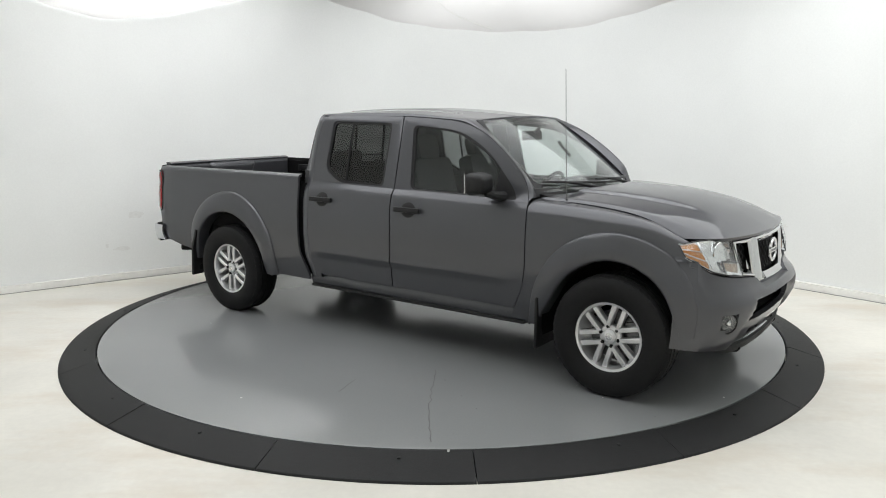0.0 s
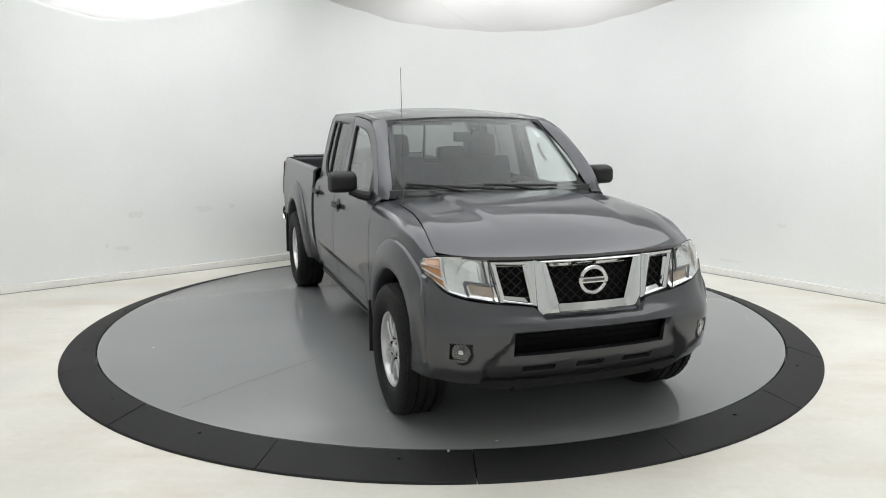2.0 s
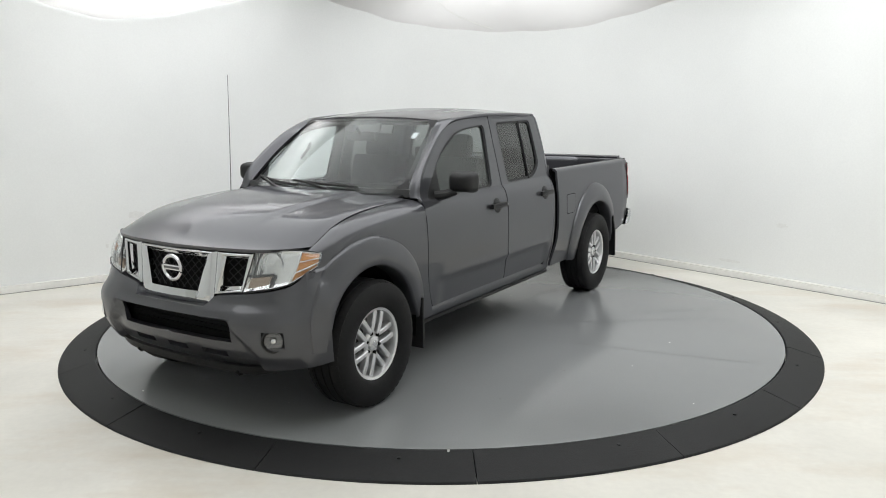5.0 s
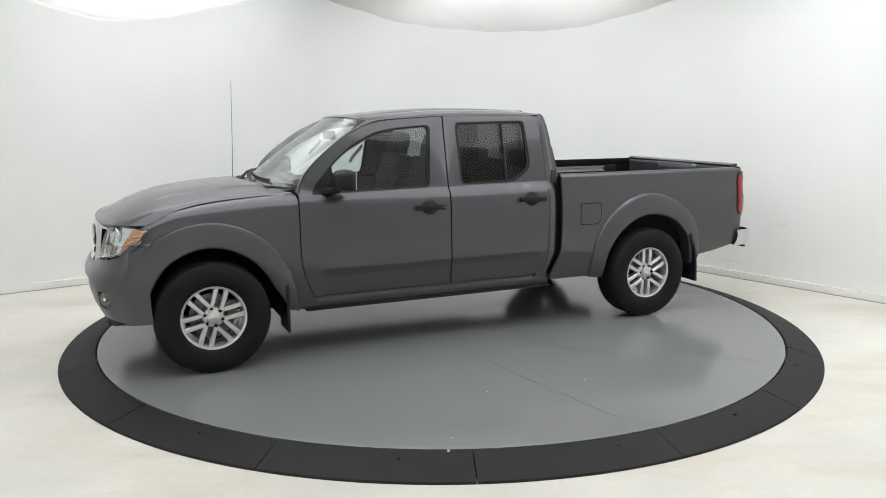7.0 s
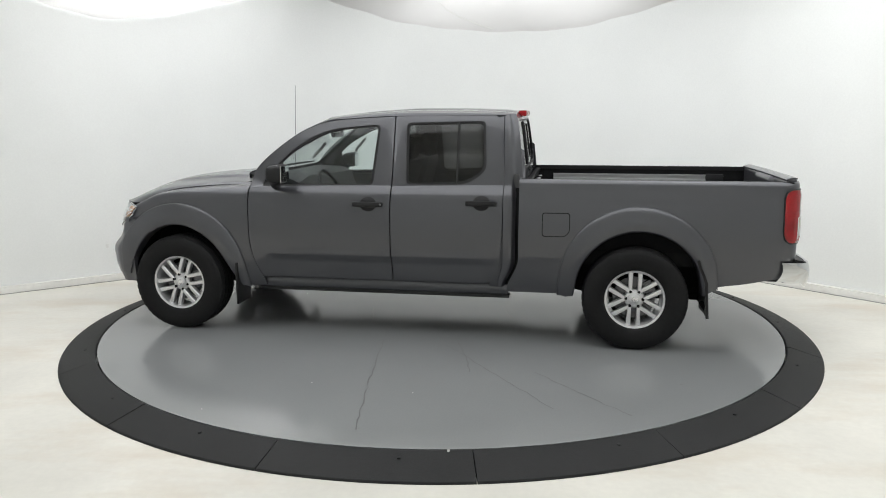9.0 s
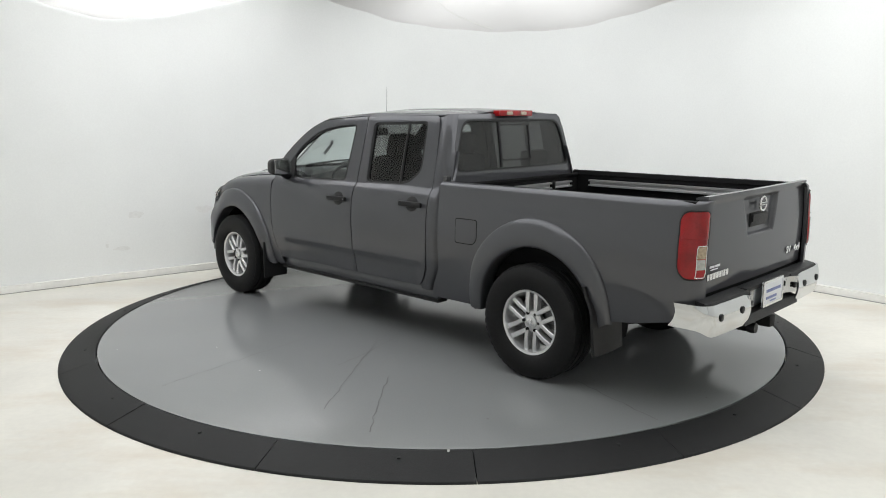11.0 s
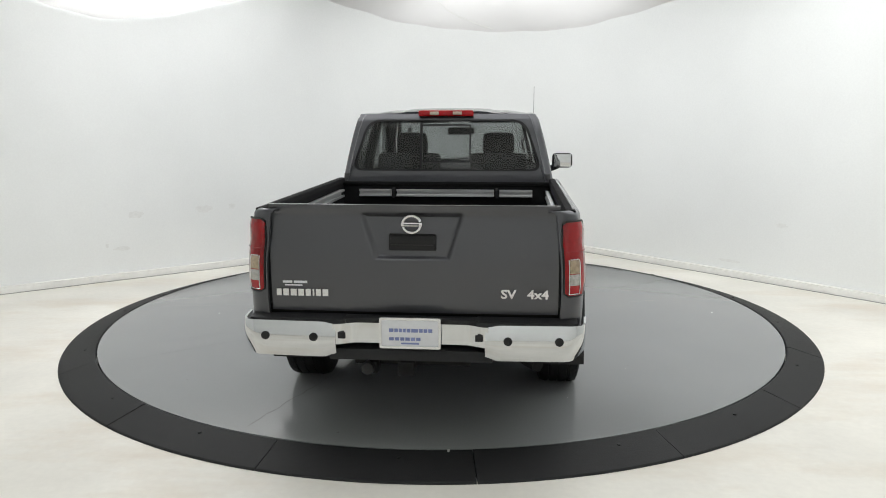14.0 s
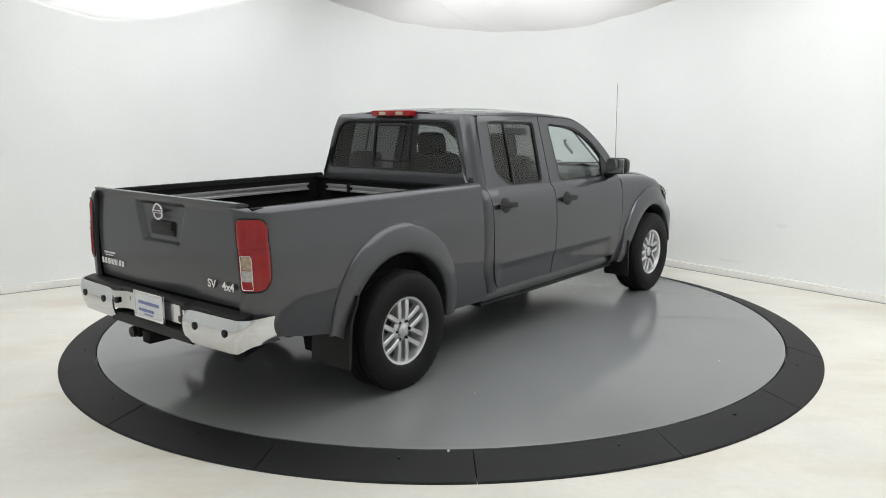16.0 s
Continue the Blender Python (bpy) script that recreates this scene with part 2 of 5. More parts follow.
for s_at, z_at, w, h in ((1.355, 0.626, 0.10, 0.05), (2.10, 0.633, 0.12, 0.045), (2.44, 0.641, 0.05, 0.04), (1.04, 0.314, 0.02, 0.03), (1.183, 0.27, 0.11, 0.03), (9.54, 0.10, 0.14, 0.02), (10.1, 0.55, 0.08, 0.03)):
    p, n = wall_at(s_at)
    t = Vector((-n.y, n.x))
    ring_v = []
    for k in range(16):
        q = random.uniform(0.55, 1.0)
        c, d = w * q * math.cos(k * 0.3927), h * q * math.sin(k * 0.3927)
        ring_v.append((p.x + n.x * 0.002 + t.x * c, p.y + n.y * 0.002 + t.y * c, z_at + d))
    part("wall_scuff", (ring_v, [tuple(range(16))]), SCUFF, studio_wall, "faint grey scuff", False)

# the rotating disc and its fixed rubber ramp
turntable = thing("turntable", "round grey glossy painted turntable disc with hairline cracks", "turntable")
part("disc", lathe([(DISC_R - 0.012, 0.0), (DISC_R - 0.005, -0.002), (DISC_R - 0.003, -0.03), (DISC_R - 0.003, -0.066)], 160, "z"), DISC, turntable)

for path in ([(0.86, -1.22), (1.2, -1.73), (1.57, -2.21)], [(0.63, -1.91), (0.58, -1.77), (0.53, -1.60)], [(-0.64, 0.35), (-1.1, 0.43), (-1.66, 0.57), (-2.58, 0.86)], [(-0.24, 0.74), (-0.37, 1.1), (-0.48, 1.55)],
             [(-0.89, 1.41), (-1.2, 1.78), (-1.52, 2.11)], [(-0.17, 0.87), (-0.6, 1.45), (-1.06, 2.09)], [(0.29, 0.86), (0.17, 1.7), (0.02, 2.58)], [(0.63, -0.08), (0.51, 0.38), (0.29, 0.51), (-0.52, 0.37), (-0.61, 0.09), (-0.51, -0.27)]):
    pts = []
    for (x0, y0), (x1, y1) in zip(path, path[1:]):
        n = max(2, int(math.hypot(x1 - x0, y1 - y0) / 0.06))
        pts += [(x0 + (x1 - x0) * i / n + random.uniform(-0.008, 0.008), y0 + (y1 - y0) * i / n + random.uniform(-0.008, 0.008)) for i in range(n)]
    vs, fs = [], []
    for i, (x, y) in enumerate(pts):
        a, b = pts[max(0, i - 1)], pts[min(len(pts) - 1, i + 1)]
        t = Vector((b[0] - a[0], b[1] - a[1])).normalized()
        w = random.uniform(0.0018, 0.0048)
        vs += [(x - t.y * w, y + t.x * w, 0.0006), (x + t.y * w, y - t.x * w, 0.0006)]
    fs = [(2 * i, 2 * i + 1, 2 * i + 3, 2 * i + 2) for i in range(len(pts) - 1)]
    part("crack", (vs, fs), CRACK_AND_SHADE, turntable, "hairline crack in the paint", False)
for k in range(60):
    a, r, q = random.uniform(0, 6.28), 2.65 * random.random() ** 0.5, random.uniform(0.003, 0.010)
    n = 7
    blob = [(r * math.cos(a) + q * random.uniform(0.5, 1.1) * math.cos(6.28 * j / n), r * math.sin(a) + q * random.uniform(0.5, 1.1) * math.sin(6.28 * j / n), 0.0007) for j in range(n)]
    part("speck", (blob, [tuple(range(n))]), CRACK_AND_SHADE if k % 4 else CHIP, turntable, "small chip in the paint", False)

ramp = thing("ramp_ring", "black rubber ramp ring in segments round the turntable", "ramp")
SEGMENTS = 17
for k in range(SEGMENTS):
    a0 = radians(-86.7 - 8 * 21.7 + k * 21.7 + 0.05)
    a1 = radians(-86.7 - 8 * 21.7 + (k + 1) * 21.7 - 0.05) if k < SEGMENTS - 1 else radians(-86.7 - 8 * 21.7 + 360 - 0.05)
    lift = 0.0015 * (k % 3 - 1)
    prof = [(DISC_R + 0.004, -0.06), (DISC_R + 0.004, -0.004 + lift), (DISC_R + 0.012, 0.001 + lift), (DISC_R + 0.03, 0.0 + lift), (RING_R - 0.008, FLOOR_Z + 0.012), (RING_R, FLOOR_Z + 0.004), (RING_R, FLOOR_Z + 0.0005)]
    vs, fs = [], []
    for i in range(13):
        a = a0 + (a1 - a0) * i / 12
        vs += [(r * math.cos(a), r * math.sin(a), z) for r, z in prof]
    m = len(prof)
    for i in range(12):
        for j in range(m):
            fs.append((i * m + j, i * m + (j + 1) % m, i * m + m + (j + 1) % m, i * m + m + j))
    fs += [tuple(range(m)), tuple(range(12 * m, 13 * m))]
    part("ramp_segment", (vs, fs), RUBBER_RING, ramp, angle=20)

part("paint_chip", box(0.028, 0.040, -2.768, -2.738, 0.0016, 0.0030), CHIP, ramp, "small pale chip")
for k in range(SEGMENTS):
    for da, dr in ((12.0 + 2 * (k % 3), 0.08),):
        a, r = radians(-86.7 - 8 * 21.7 + k * 21.7 + da), DISC_R + dr
        z = (FLOOR_Z + 0.012) * (dr - 0.03) / (RING_R - 0.008 - DISC_R - 0.03)
        part("ramp_bolt", lathe([(0.011, -0.006), (0.011, 0.0035), (0.007, 0.005)], 10, "z", (r * math.cos(a), r * math.sin(a), z)), RUBBER_RING, ramp, "small countersunk bolt")

# ---- the truck ----
PAINT = material("paint_grey", (0.090, 0.091, 0.100), 0.32, metal=0.62, spec=0.06, coat=0.8, coat_rough=0.02, grain=0.10, grain_size=900, stain=0.02, stain_size=3)
PAINT.node_tree.nodes["Principled BSDF"].inputs["Specular Tint"].default_value = (0.4, 0.4, 0.42, 1)
BLACK = material("plastic_black", (0.010, 0.010, 0.011), 0.48, spec=0.35, grain=0.15, grain_size=60, bump=0.1, bump_size=500)
LINER = material("liner_black", (0.006, 0.006, 0.0065), 0.8, spec=0.15, grain=0.25, grain_size=80, bump=0.3, bump_size=250)
UNDER = material("underbody_black", (0.010, 0.010, 0.010), 0.75, spec=0.2, grain=0.3, grain_size=30)
TYRE = material("tyre_rubber", (0.0085, 0.0085, 0.009), 0.65, spec=0.25, grain=0.2, grain_size=50, stain=0.15, stain_size=5, bump=0.1, bump_size=300)
ALLOY = material("alloy_silver", (0.70, 0.70, 0.71), 0.28, metal=0.7, grain=0.05, grain_size=200)
STEEL = material("steel_dark", (0.16, 0.16, 0.165), 0.4, metal=0.9, grain=0.2, grain_size=60)
CHROME = material("chrome", (0.64, 0.65, 0.66), 0.06, metal=1.0, grain=0.02, grain_size=30)
SILVER = material("badge_silver", (0.75, 0.75, 0.76), 0.22, metal=0.9, grain=0.03)
SEAT = material("seat_cloth", (0.042, 0.042, 0.044), 0.9, grain=0.25, grain_size=350, bump=0.2, bump_size=500)
TRIM = material("interior_grey", (0.06, 0.06, 0.062), 0.65, grain=0.1, grain_size=200, bump=0.1, bump_size=400)
HEADLINER = material("headliner_grey", (0.25, 0.25, 0.245), 0.9, grain=0.05, grain_size=300)
RED_LENS = material("lens_red", (0.33, 0.007, 0.010), 0.16, spec=0.2, coat=0.6, stain=0.35, stain_size=7, grain=0.15, grain_size=120)
CLEAR_LENS = material("lens_pale", (0.50, 0.39, 0.31), 0.15, metal=0.35, coat=1.0, grain=0.15, grain_size=90)
AMBER = material("lens_amber", (0.62, 0.27, 0.085), 0.2, coat=1.0, grain=0.1, grain_size=150)
REFLECTOR = material("lamp_reflector", (0.88, 0.89, 0.90), 0.15, metal=0.85, grain=0.08, grain_size=60)
TAIL_CLEAR = material("lens_tail_clear", (0.50, 0.475, 0.45), 0.16, metal=0.25, coat=1.0, grain=0.25, grain_size=70)
TAIL_AMBER = material("lens_tail_amber", (0.44, 0.33, 0.22), 0.2, metal=0.2, coat=1.0, grain=0.3, grain_size=60)
PLATE_W = material("plate_white", (0.80, 0.81, 0.84), 0.4, grain=0.03)
PLATE_B = material("plate_blue", (0.22, 0.26, 0.50), 0.4, grain=0.05)
GLASS = glass("glass_clear", (0.895, 0.925, 0.92))
GLASS_SHIELD = glass("glass_shield", (0.88, 0.905, 0.90))
GLASS_DARK = glass("glass_privacy", (0.47, 0.475, 0.475))
GLASS_REAR = glass("glass_rear", (0.53, 0.54, 0.54))
LENS = glass("glass_lens", (0.955, 0.96, 0.96))

OX, OY = 1.993, -0.104
truck = thing("pickup_truck", "dark grey metallic crew cab pickup truck parked on the turntable", "pickup truck")


def add(name, data, mat, parent=None, label="", mirror=False, smooth=True, angle=35):
    """A part of the truck, in the truck's own space: front axle at x 0, left side at y > 0."""
    ob = part(name, data, mat, parent or truck, label, smooth, angle, mirror)
    if parent is None:
        ob.location = (OX, OY, 0)
    return ob


def both(name, data, mat, label="", parents=(None, None), angle=35):
    """The part on the left and its mirror image on the right."""
    return add(name, data, mat, parents[0], label, False, True, angle), add(name, data, mat, parents[1], label, True, True, angle)


def ease(a, b, x):
    t = min(1, max(0, (x - a) / (b - a)))
    return t * t * (3 - 2 * t)


# half width of the body side by height
SIDE = spline((0.30, 0.80), (0.42, 0.838), (0.55, 0.858), (0.68, 0.870), (0.80, 0.875), (0.92, 0.873), (1.02, 0.866), (1.09, 0.851), (1.125, 0.838), (1.150, 0.820), (1.165, 0.807),
              (1.25, 0.789), (1.45, 0.743), (1.62, 0.696), (1.67, 0.678), (1.70, 0.650))
NOSE_IN = spline((-0.35, 0.0), (0.0, 0.008), (0.25, 0.030), (0.38, 0.062), (0.48, 0.11))
TAIL_IN = spline((-4.66, 0.016), (-4.3, 0.006), (-3.9, 0.0))


def yb(x, z):
    return SIDE(z) - NOSE_IN(x) * (0.3 + 0.7 * ease(0.66, 0.95, z)) - (TAIL_IN(x) if x < -3.9 else 0.0)


def yd(x, z):
    """Door skin: the body side with a tucked-in lower panel."""
    k = ease(-0.72, -0.85, x) * (1 - ease(-2.44, -2.54, x))
    return yb(x, z) - 0.013 * k * (1 - ease(0.575, 0.628, z)) + 0.006 * k * math.exp(-((z - 0.635) / 0.02) ** 2)


def belt(x):
    return 1.143 + (-0.703 - x) * 0.022


def loop_round(poly, r, n=4):
    """A closed polygon with rounded corners, n + 1 points each."""
    out = []
    k = len(poly)
    for i, p in enumerate(poly):
        p, a, b = Vector(p), Vector(poly[i - 1]), Vector(poly[(i + 1) % k])
        rr = r[i] if isinstance(r, (list, tuple)) else r
        u, w = a - p, b - p
        p0, p1 = p + u.normalized() * min(rr, u.length * 0.45), p + w.normalized() * min(rr, w.length * 0.45)
        for j in range(n + 1):
            t = j / n
            out.append((1 - t) ** 2 * p0 + 2 * t * (1 - t) * p + t * t * p1)
    return out


def frame_loft(inner, outer, fn, rows, th, lift=0.0):
    """A plate between two closed loops of as many points, laid on the surface fn(a, b); lift: a ridge along its middle."""
    k = len(inner)
    vs = [fn(*(inner[i] + (outer[i] - inner[i]) * j / rows)) + Vector((lift * math.sin(math.pi * j / rows), 0, 0)) for j in range(rows + 1) for i in range(k)]
    fs = [(j * k + i, j * k + (i + 1) % k, j * k + k + (i + 1) % k, j * k + k + i) for j in range(rows) for i in range(k)]
    return shell(vs, fs, th)


def fill_loop(loop, fn, th, rows=6):
    """A plate inside a loop, in rings towards its middle."""
    c = sum(loop, Vector((0, 0))) / len(loop)
    k = len(loop)
    vs = [fn(*(c + (p - c) * (1 - j / rows))) for j in range(rows) for p in loop] + [fn(*c)]
    fs = [(j * k + i, j * k + (i + 1) % k, j * k + k + (i + 1) % k, j * k + k + i) for j in range(rows - 1) for i in range(k)]
    fs += [((rows - 1) * k + i, (rows - 1) * k + (i + 1) % k, rows * k) for i in range(k)]
    return shell(vs, fs, th)


def flip(data):
    return data[0], [tuple(reversed(f)) for f in data[1]]


# ---- doors ----
def door(name, xf, xr, zlo, window, top, win_r, top_r, split=None):
    """A door: skin below the belt, window frame above, seal, panes and handle."""
    hi = belt

    def skin(u, v):
        z = zlo + (hi(-1.2 if "front" in name else -2.1) - zlo) * v
        x = xf(z) + (xr(z) - xf(z)) * u
        z = zlo + (hi(x) - 0.002 - zlo) * v
        return Vector((x, yd(x, z), z))
    vv = [0, 0.03, 0.08, 0.13, 0.17, 0.19, 0.21, 0.235, 0.26, 0.275, 0.30, 0.36, 0.44, 0.54, 0.64, 0.73, 0.80, 0.86, 0.90, 0.94, 0.97, 1.0]
    low = shell(*flip(grid(skin, steps(0, 1, 30), vv)), 0.014)
    inner, outer = loop_round(window, win_r), loop_round(top, top_r)
    lay = lambda x, z: Vector((x, yb(x, z), z))
    up = frame_loft(inner, outer, lay, 4, 0.03)
    if sum(inner[i].x * inner[(i + 1) % len(inner)].y - inner[i].y * inner[(i + 1) % len(inner)].x for i in range(len(inner))) < 0:
        up = frame_loft(list(reversed(inner)), list(reversed(outer)), lay, 4, 0.03)
    pair = both(name, join(low, up), PAINT)
    c = sum(inner, Vector((0, 0))) / len(inner)
    shrink = [p + (c - p).normalized() * 0.022 for p in inner]
    sunk = lambda x, z: Vector((x, yb(x, z) - 0.006, z))
    both("window_seal", frame_loft(shrink, inner, sunk, 2, 0.02), BLACK, "black rubber window seal", pair)
    both("window_pane", fill_loop([p + (c - p).normalized() * 0.012 for p in inner], lambda x, z: Vector((x, yb(x, z) - 0.014, z)), 0.004),
         GLASS_DARK if split else GLASS, "dark tinted glass" if split else "clear side glass", pair)
    if split:
        both("division_bar", tube([(split[0], yb(split[0], z) - 0.010, z) for z in steps(split[1], split[2], 6)], 0.010, 6), BLACK, "black bar", pair)
    return pair


front_doors = door("front_door", spline((0.44, -0.70), (0.50, -0.668), (0.60, -0.628), (0.75, -0.605), (1.0, -0.603), (1.15, -0.608)),
                   spline((0.44, -1.742), (0.88, -1.730), (1.16, -1.735)), 0.44,
                   [(-0.700, 1.150), (-0.735, 1.225), (-0.930, 1.430), (-1.110, 1.538), (-1.270, 1.595), (-1.638, 1.622), (-1.592, 1.168)],
                   [(-0.608, 1.140), (-0.645, 1.262), (-0.880, 1.485), (-1.070, 1.598), (-1.250, 1.655), (-1.742, 1.682), (-1.735, 1.162)],
                   [0.02, 0.06, 0.2, 0.2, 0.2, 0.045, 0.04], [0.004, 0.1, 0.2, 0.2, 0.2, 0.008, 0.004])
rear_doors = door("rear_door", spline((0.44, -1.752), (0.88, -1.740), (1.16, -1.745)),
                  spline((0.44, -2.46), (0.47, -2.505), (0.52, -2.540), (0.60, -2.565), (0.80, -2.580), (1.17, -2.586)), 0.44,
                  [(-1.848, 1.176), (-1.838, 1.636), (-2.440, 1.648), (-2.458, 1.285), (-2.315, 1.182)],
                  [(-1.745, 1.164), (-1.752, 1.682), (-2.548, 1.690), (-2.586, 1.40), (-2.586, 1.182)],
                  [0.04, 0.04, 0.04, 0.06, 0.07], [0.004, 0.008, 0.06, 0.05, 0.004], (-2.236, 1.18, 1.645))

for pair, x0, x1, z in ((front_doors, -1.447, -1.684, 1.029), (rear_doors, -2.312, -2.545, 1.050)):
    xm = (x0 + x1) / 2
    bowl = []
    for r, d in ((0.062, 0.0012), (0.058, 0.003), (0.02, 0.004)):
        bowl.append([(xm + r * 1.05 * math.cos(a), yd(xm, z + r * 0.88 * math.sin(a)) + d, z + r * 0.88 * math.sin(a)) for a in steps(0, 2 * math.pi * 23 / 24, 23)])
    cup = ([p for ring in bowl for p in ring], [(i, (i + 1) % 24, 24 + (i + 1) % 24, 24 + i) for i in range(24)] + [(24 + i, 24 + (i + 1) % 24, 48 + (i + 1) % 24, 48 + i) for i in range(24)] + [tuple(range(48, 72))])
    both("handle_cup", cup, BLACK, "black recessed handle cup", pair)
    bar = box(x1, x0, yd(xm, z) + 0.008, yd(xm, z) + 0.034, z - 0.019, z + 0.019, 0.011)
    both("door_handle", bar, BLACK, "black plastic pull handle", pair)
add("key_lock", lathe([(0.008, 0.0), (0.008, 0.006)], 12, "y", (-1.668, yd(-1.668, 1.029) + 0.030, 1.03)), STEEL, front_doors[0])

# ---- cab shell: roof, rails, pillars, back wall ----
ROOF_Z = spline((-2.68, 1.712), (-2.62, 1.728), (-2.5, 1.738), (-2.2, 1.747), (-1.9, 1.748), (-1.6, 1.735), (-1.4, 1.718), (-1.25, 1.702), (-1.08, 1.680))


def roof_at(x, y):
    rib = 0.006 * (ease(0.30, 0.33, abs(y)) - ease(0.40, 0.43, abs(y))) * ease(-1.35, -1.5, x)
    return ROOF_Z(x) - 0.040 * (abs(y) / 0.6) ** 2.4 - rib


def roof_pt(u, v):
    y = 0.602 * v
    x0 = -1.095 - 0.075 * (y / 0.58) ** 2
    x1 = -2.652 + 0.012 * (y / 0.6) ** 2
    x = x0 + (x1 - x0) * u
    return Vector((x, y, roof_at(x, y)))


roof = add("roof", shell(*flip(grid(roof_pt, [0, 0.015, 0.04] + steps(0.08, 0.94, 18) + [0.965, 0.985, 1.0], steps(-1, 1, 36))), 0.015), PAINT)


def rail_pt(u, v):
    outer_x, outer_z = RAIL_X(u), RAIL_Z(u)
    o = Vector((outer_x - 0.002, yb(outer_x, outer_z) - 0.001, outer_z + 0.004))
    i = Vector((RAIL_IX(u), RAIL_IY(u), RAIL_IZ(u) if u < 0.5 else roof_at(RAIL_IX(u), RAIL_IY(u))))
    p = o + (i - o) * v
    lift = 0.014 * math.sin(math.pi * v)
    return p + Vector((0.3 if u < 0.45 else 0, 0.6, 0.75)).normalized() * lift


RAIL_X = spline((0, -0.606), (0.1, -0.640), (0.25, -0.878), (0.38, -1.068), (0.5, -1.245), (0.62, -1.45), (0.75, -1.742), (1.0, -2.585))
RAIL_Z = spline((0, 1.142), (0.1, 1.258), (0.25, 1.483), (0.38, 1.597), (0.5, 1.654), (0.62, 1.668), (0.75, 1.681), (1.0, 1.686))
RAIL_IX = spline((0, -0.602), (0.1, -0.640), (0.25, -0.845), (0.38, -1.01), (0.5, -1.172), (0.62, -1.40), (0.75, -1.742), (1.0, -2.61))
RAIL_IY = spline((0, 0.735), (0.1, 0.702), (0.25, 0.660), (0.38, 0.622), (0.5, 0.590), (0.62, 0.600), (0.75, 0.602), (1.0, 0.602))
RAIL_IZ = spline((0, 1.165), (0.1, 1.228), (0.25, 1.420), (0.38, 1.545), (0.5, 1.652))
both("roof_rail", shell(*grid(rail_pt, steps(0, 1, 40), steps(0, 1, 6)), 0.03), PAINT)

LEAN = spline((0.3, 0.0), (1.2, 0.0), (1.5, 0.028), (1.66, 0.055), (1.72, 0.085))


def corner_pt(u, v):
    """Rear corner of the cab, from the door's edge round to the back wall."""
    z = 0.42 + (1.70 - 0.42) * v
    dx = spline((0, -2.52), (0.2, -2.591), (0.4, -2.630), (0.6, -2.652), (0.8, -2.676), (1, -2.722))(u)
    dy = spline((0, 0.014), (0.17, 0.008), (0.2, 0.0), (0.4, 0.006), (0.6, 0.016), (0.8, 0.045), (1, 0.060))(u)
    low = 0.09 * (1 - ease(0.40, 0.62, z)) * (0.35 + 0.65 * u)
    return Vector((dx + LEAN(z) * u + low, yb(-2.6, z) - dy, z))


both("cab_corner", shell(*flip(grid(corner_pt, [0, 0.17, 0.2, 0.3, 0.4, 0.5, 0.6, 0.7, 0.8, 0.88, 0.94, 1.0], steps(0, 1, 36))), 0.02), PAINT)


# black sheet set into the cab gap in place of its deep shade
both("gap_shade", shell(*grid(lambda u, v: Vector((-2.645 - 0.105 * u + 0.09 * (1 - ease(0.40, 0.62, v)), SIDE(v) - 0.046, v)), [0, 1], steps(0.42, 1.18, 16)), 0.02), LINER, "black sheet standing for the shade in the gap behind the cab")


def back_face(y, z):
    return Vector((-2.722 + LEAN(z) - 0.012 * (1 - (y / 0.7) ** 2), y, z))


half = lambda z: SIDE(z) - 0.058


def loop_sides(poly, r, n, m):
    """A rounded polygon with m more points on each edge."""
    pts = loop_round(poly, r, n)
    out = []
    for c in range(len(poly)):
        out += pts[c * (n + 1):(c + 1) * (n + 1)]
        a, b = pts[(c + 1) * (n + 1) - 1], pts[((c + 1) * (n + 1)) % len(pts)]
        out += [a + (b - a) * k / (m + 1) for k in range(1, m + 1)]
    return out


rw_in = loop_sides([(-0.712, 1.282), (0.712, 1.282), (0.585, 1.660), (-0.585, 1.660)], [0.09, 0.09, 0.10, 0.10], 6, 10)
rw_out = loop_sides([(-0.78, 0.75), (0.78, 0.75), (0.60, 1.700), (-0.60, 1.700)], [0.002, 0.002, 0.03, 0.03], 6, 10)
rw_out = [Vector((math.copysign(half(p.y), p.x), p.y)) if abs(p.x) > 0.575 and p.y > 0.76 else Vector((max(-half(p.y), min(half(p.y), p.x)), p.y)) for p in rw_out]
back = add("cab_back", frame_loft(rw_in, rw_out, back_face, 10, -0.02), PAINT)
add("rear_window_seal", frame_loft([p * 0.0 + Vector((p.x * 0.972, 1.468 + (p.y - 1.468) * 0.93)) for p in rw_in], rw_in, lambda y, z: back_face(y, z) + Vector((0.003, 0, 0)), 2, -0.012), BLACK, back, "black window seal")
add("rear_window", fill_loop([Vector((p.x * 0.985, 1.468 + (p.y - 1.468) * 0.97)) for p in rw_in], lambda y, z: back_face(y, z) + Vector((0.012, 0, 0)), -0.004), GLASS_REAR, back, "dark tinted sliding rear glass")
slide = loop_round([(-0.185, 1.345), (0.185, 1.345), (0.185, 1.625), (-0.185, 1.625)], 0.02)
slide_in = loop_round([(-0.174, 1.356), (0.174, 1.356), (0.174, 1.615), (-0.174, 1.615)], 0.015)
add("slider_frame", frame_loft(slide_in, slide, lambda y, z: back_face(y, z) + Vector((0.004, 0, 0)), 1, -0.02), BLACK, back, "black slider frame")
add("slider_bar", tube([back_face(0.0, z) + Vector((0.01, 0.185, 0)) for z in steps(1.30, 1.64, 4)], 0.012, 6), BLACK, back)
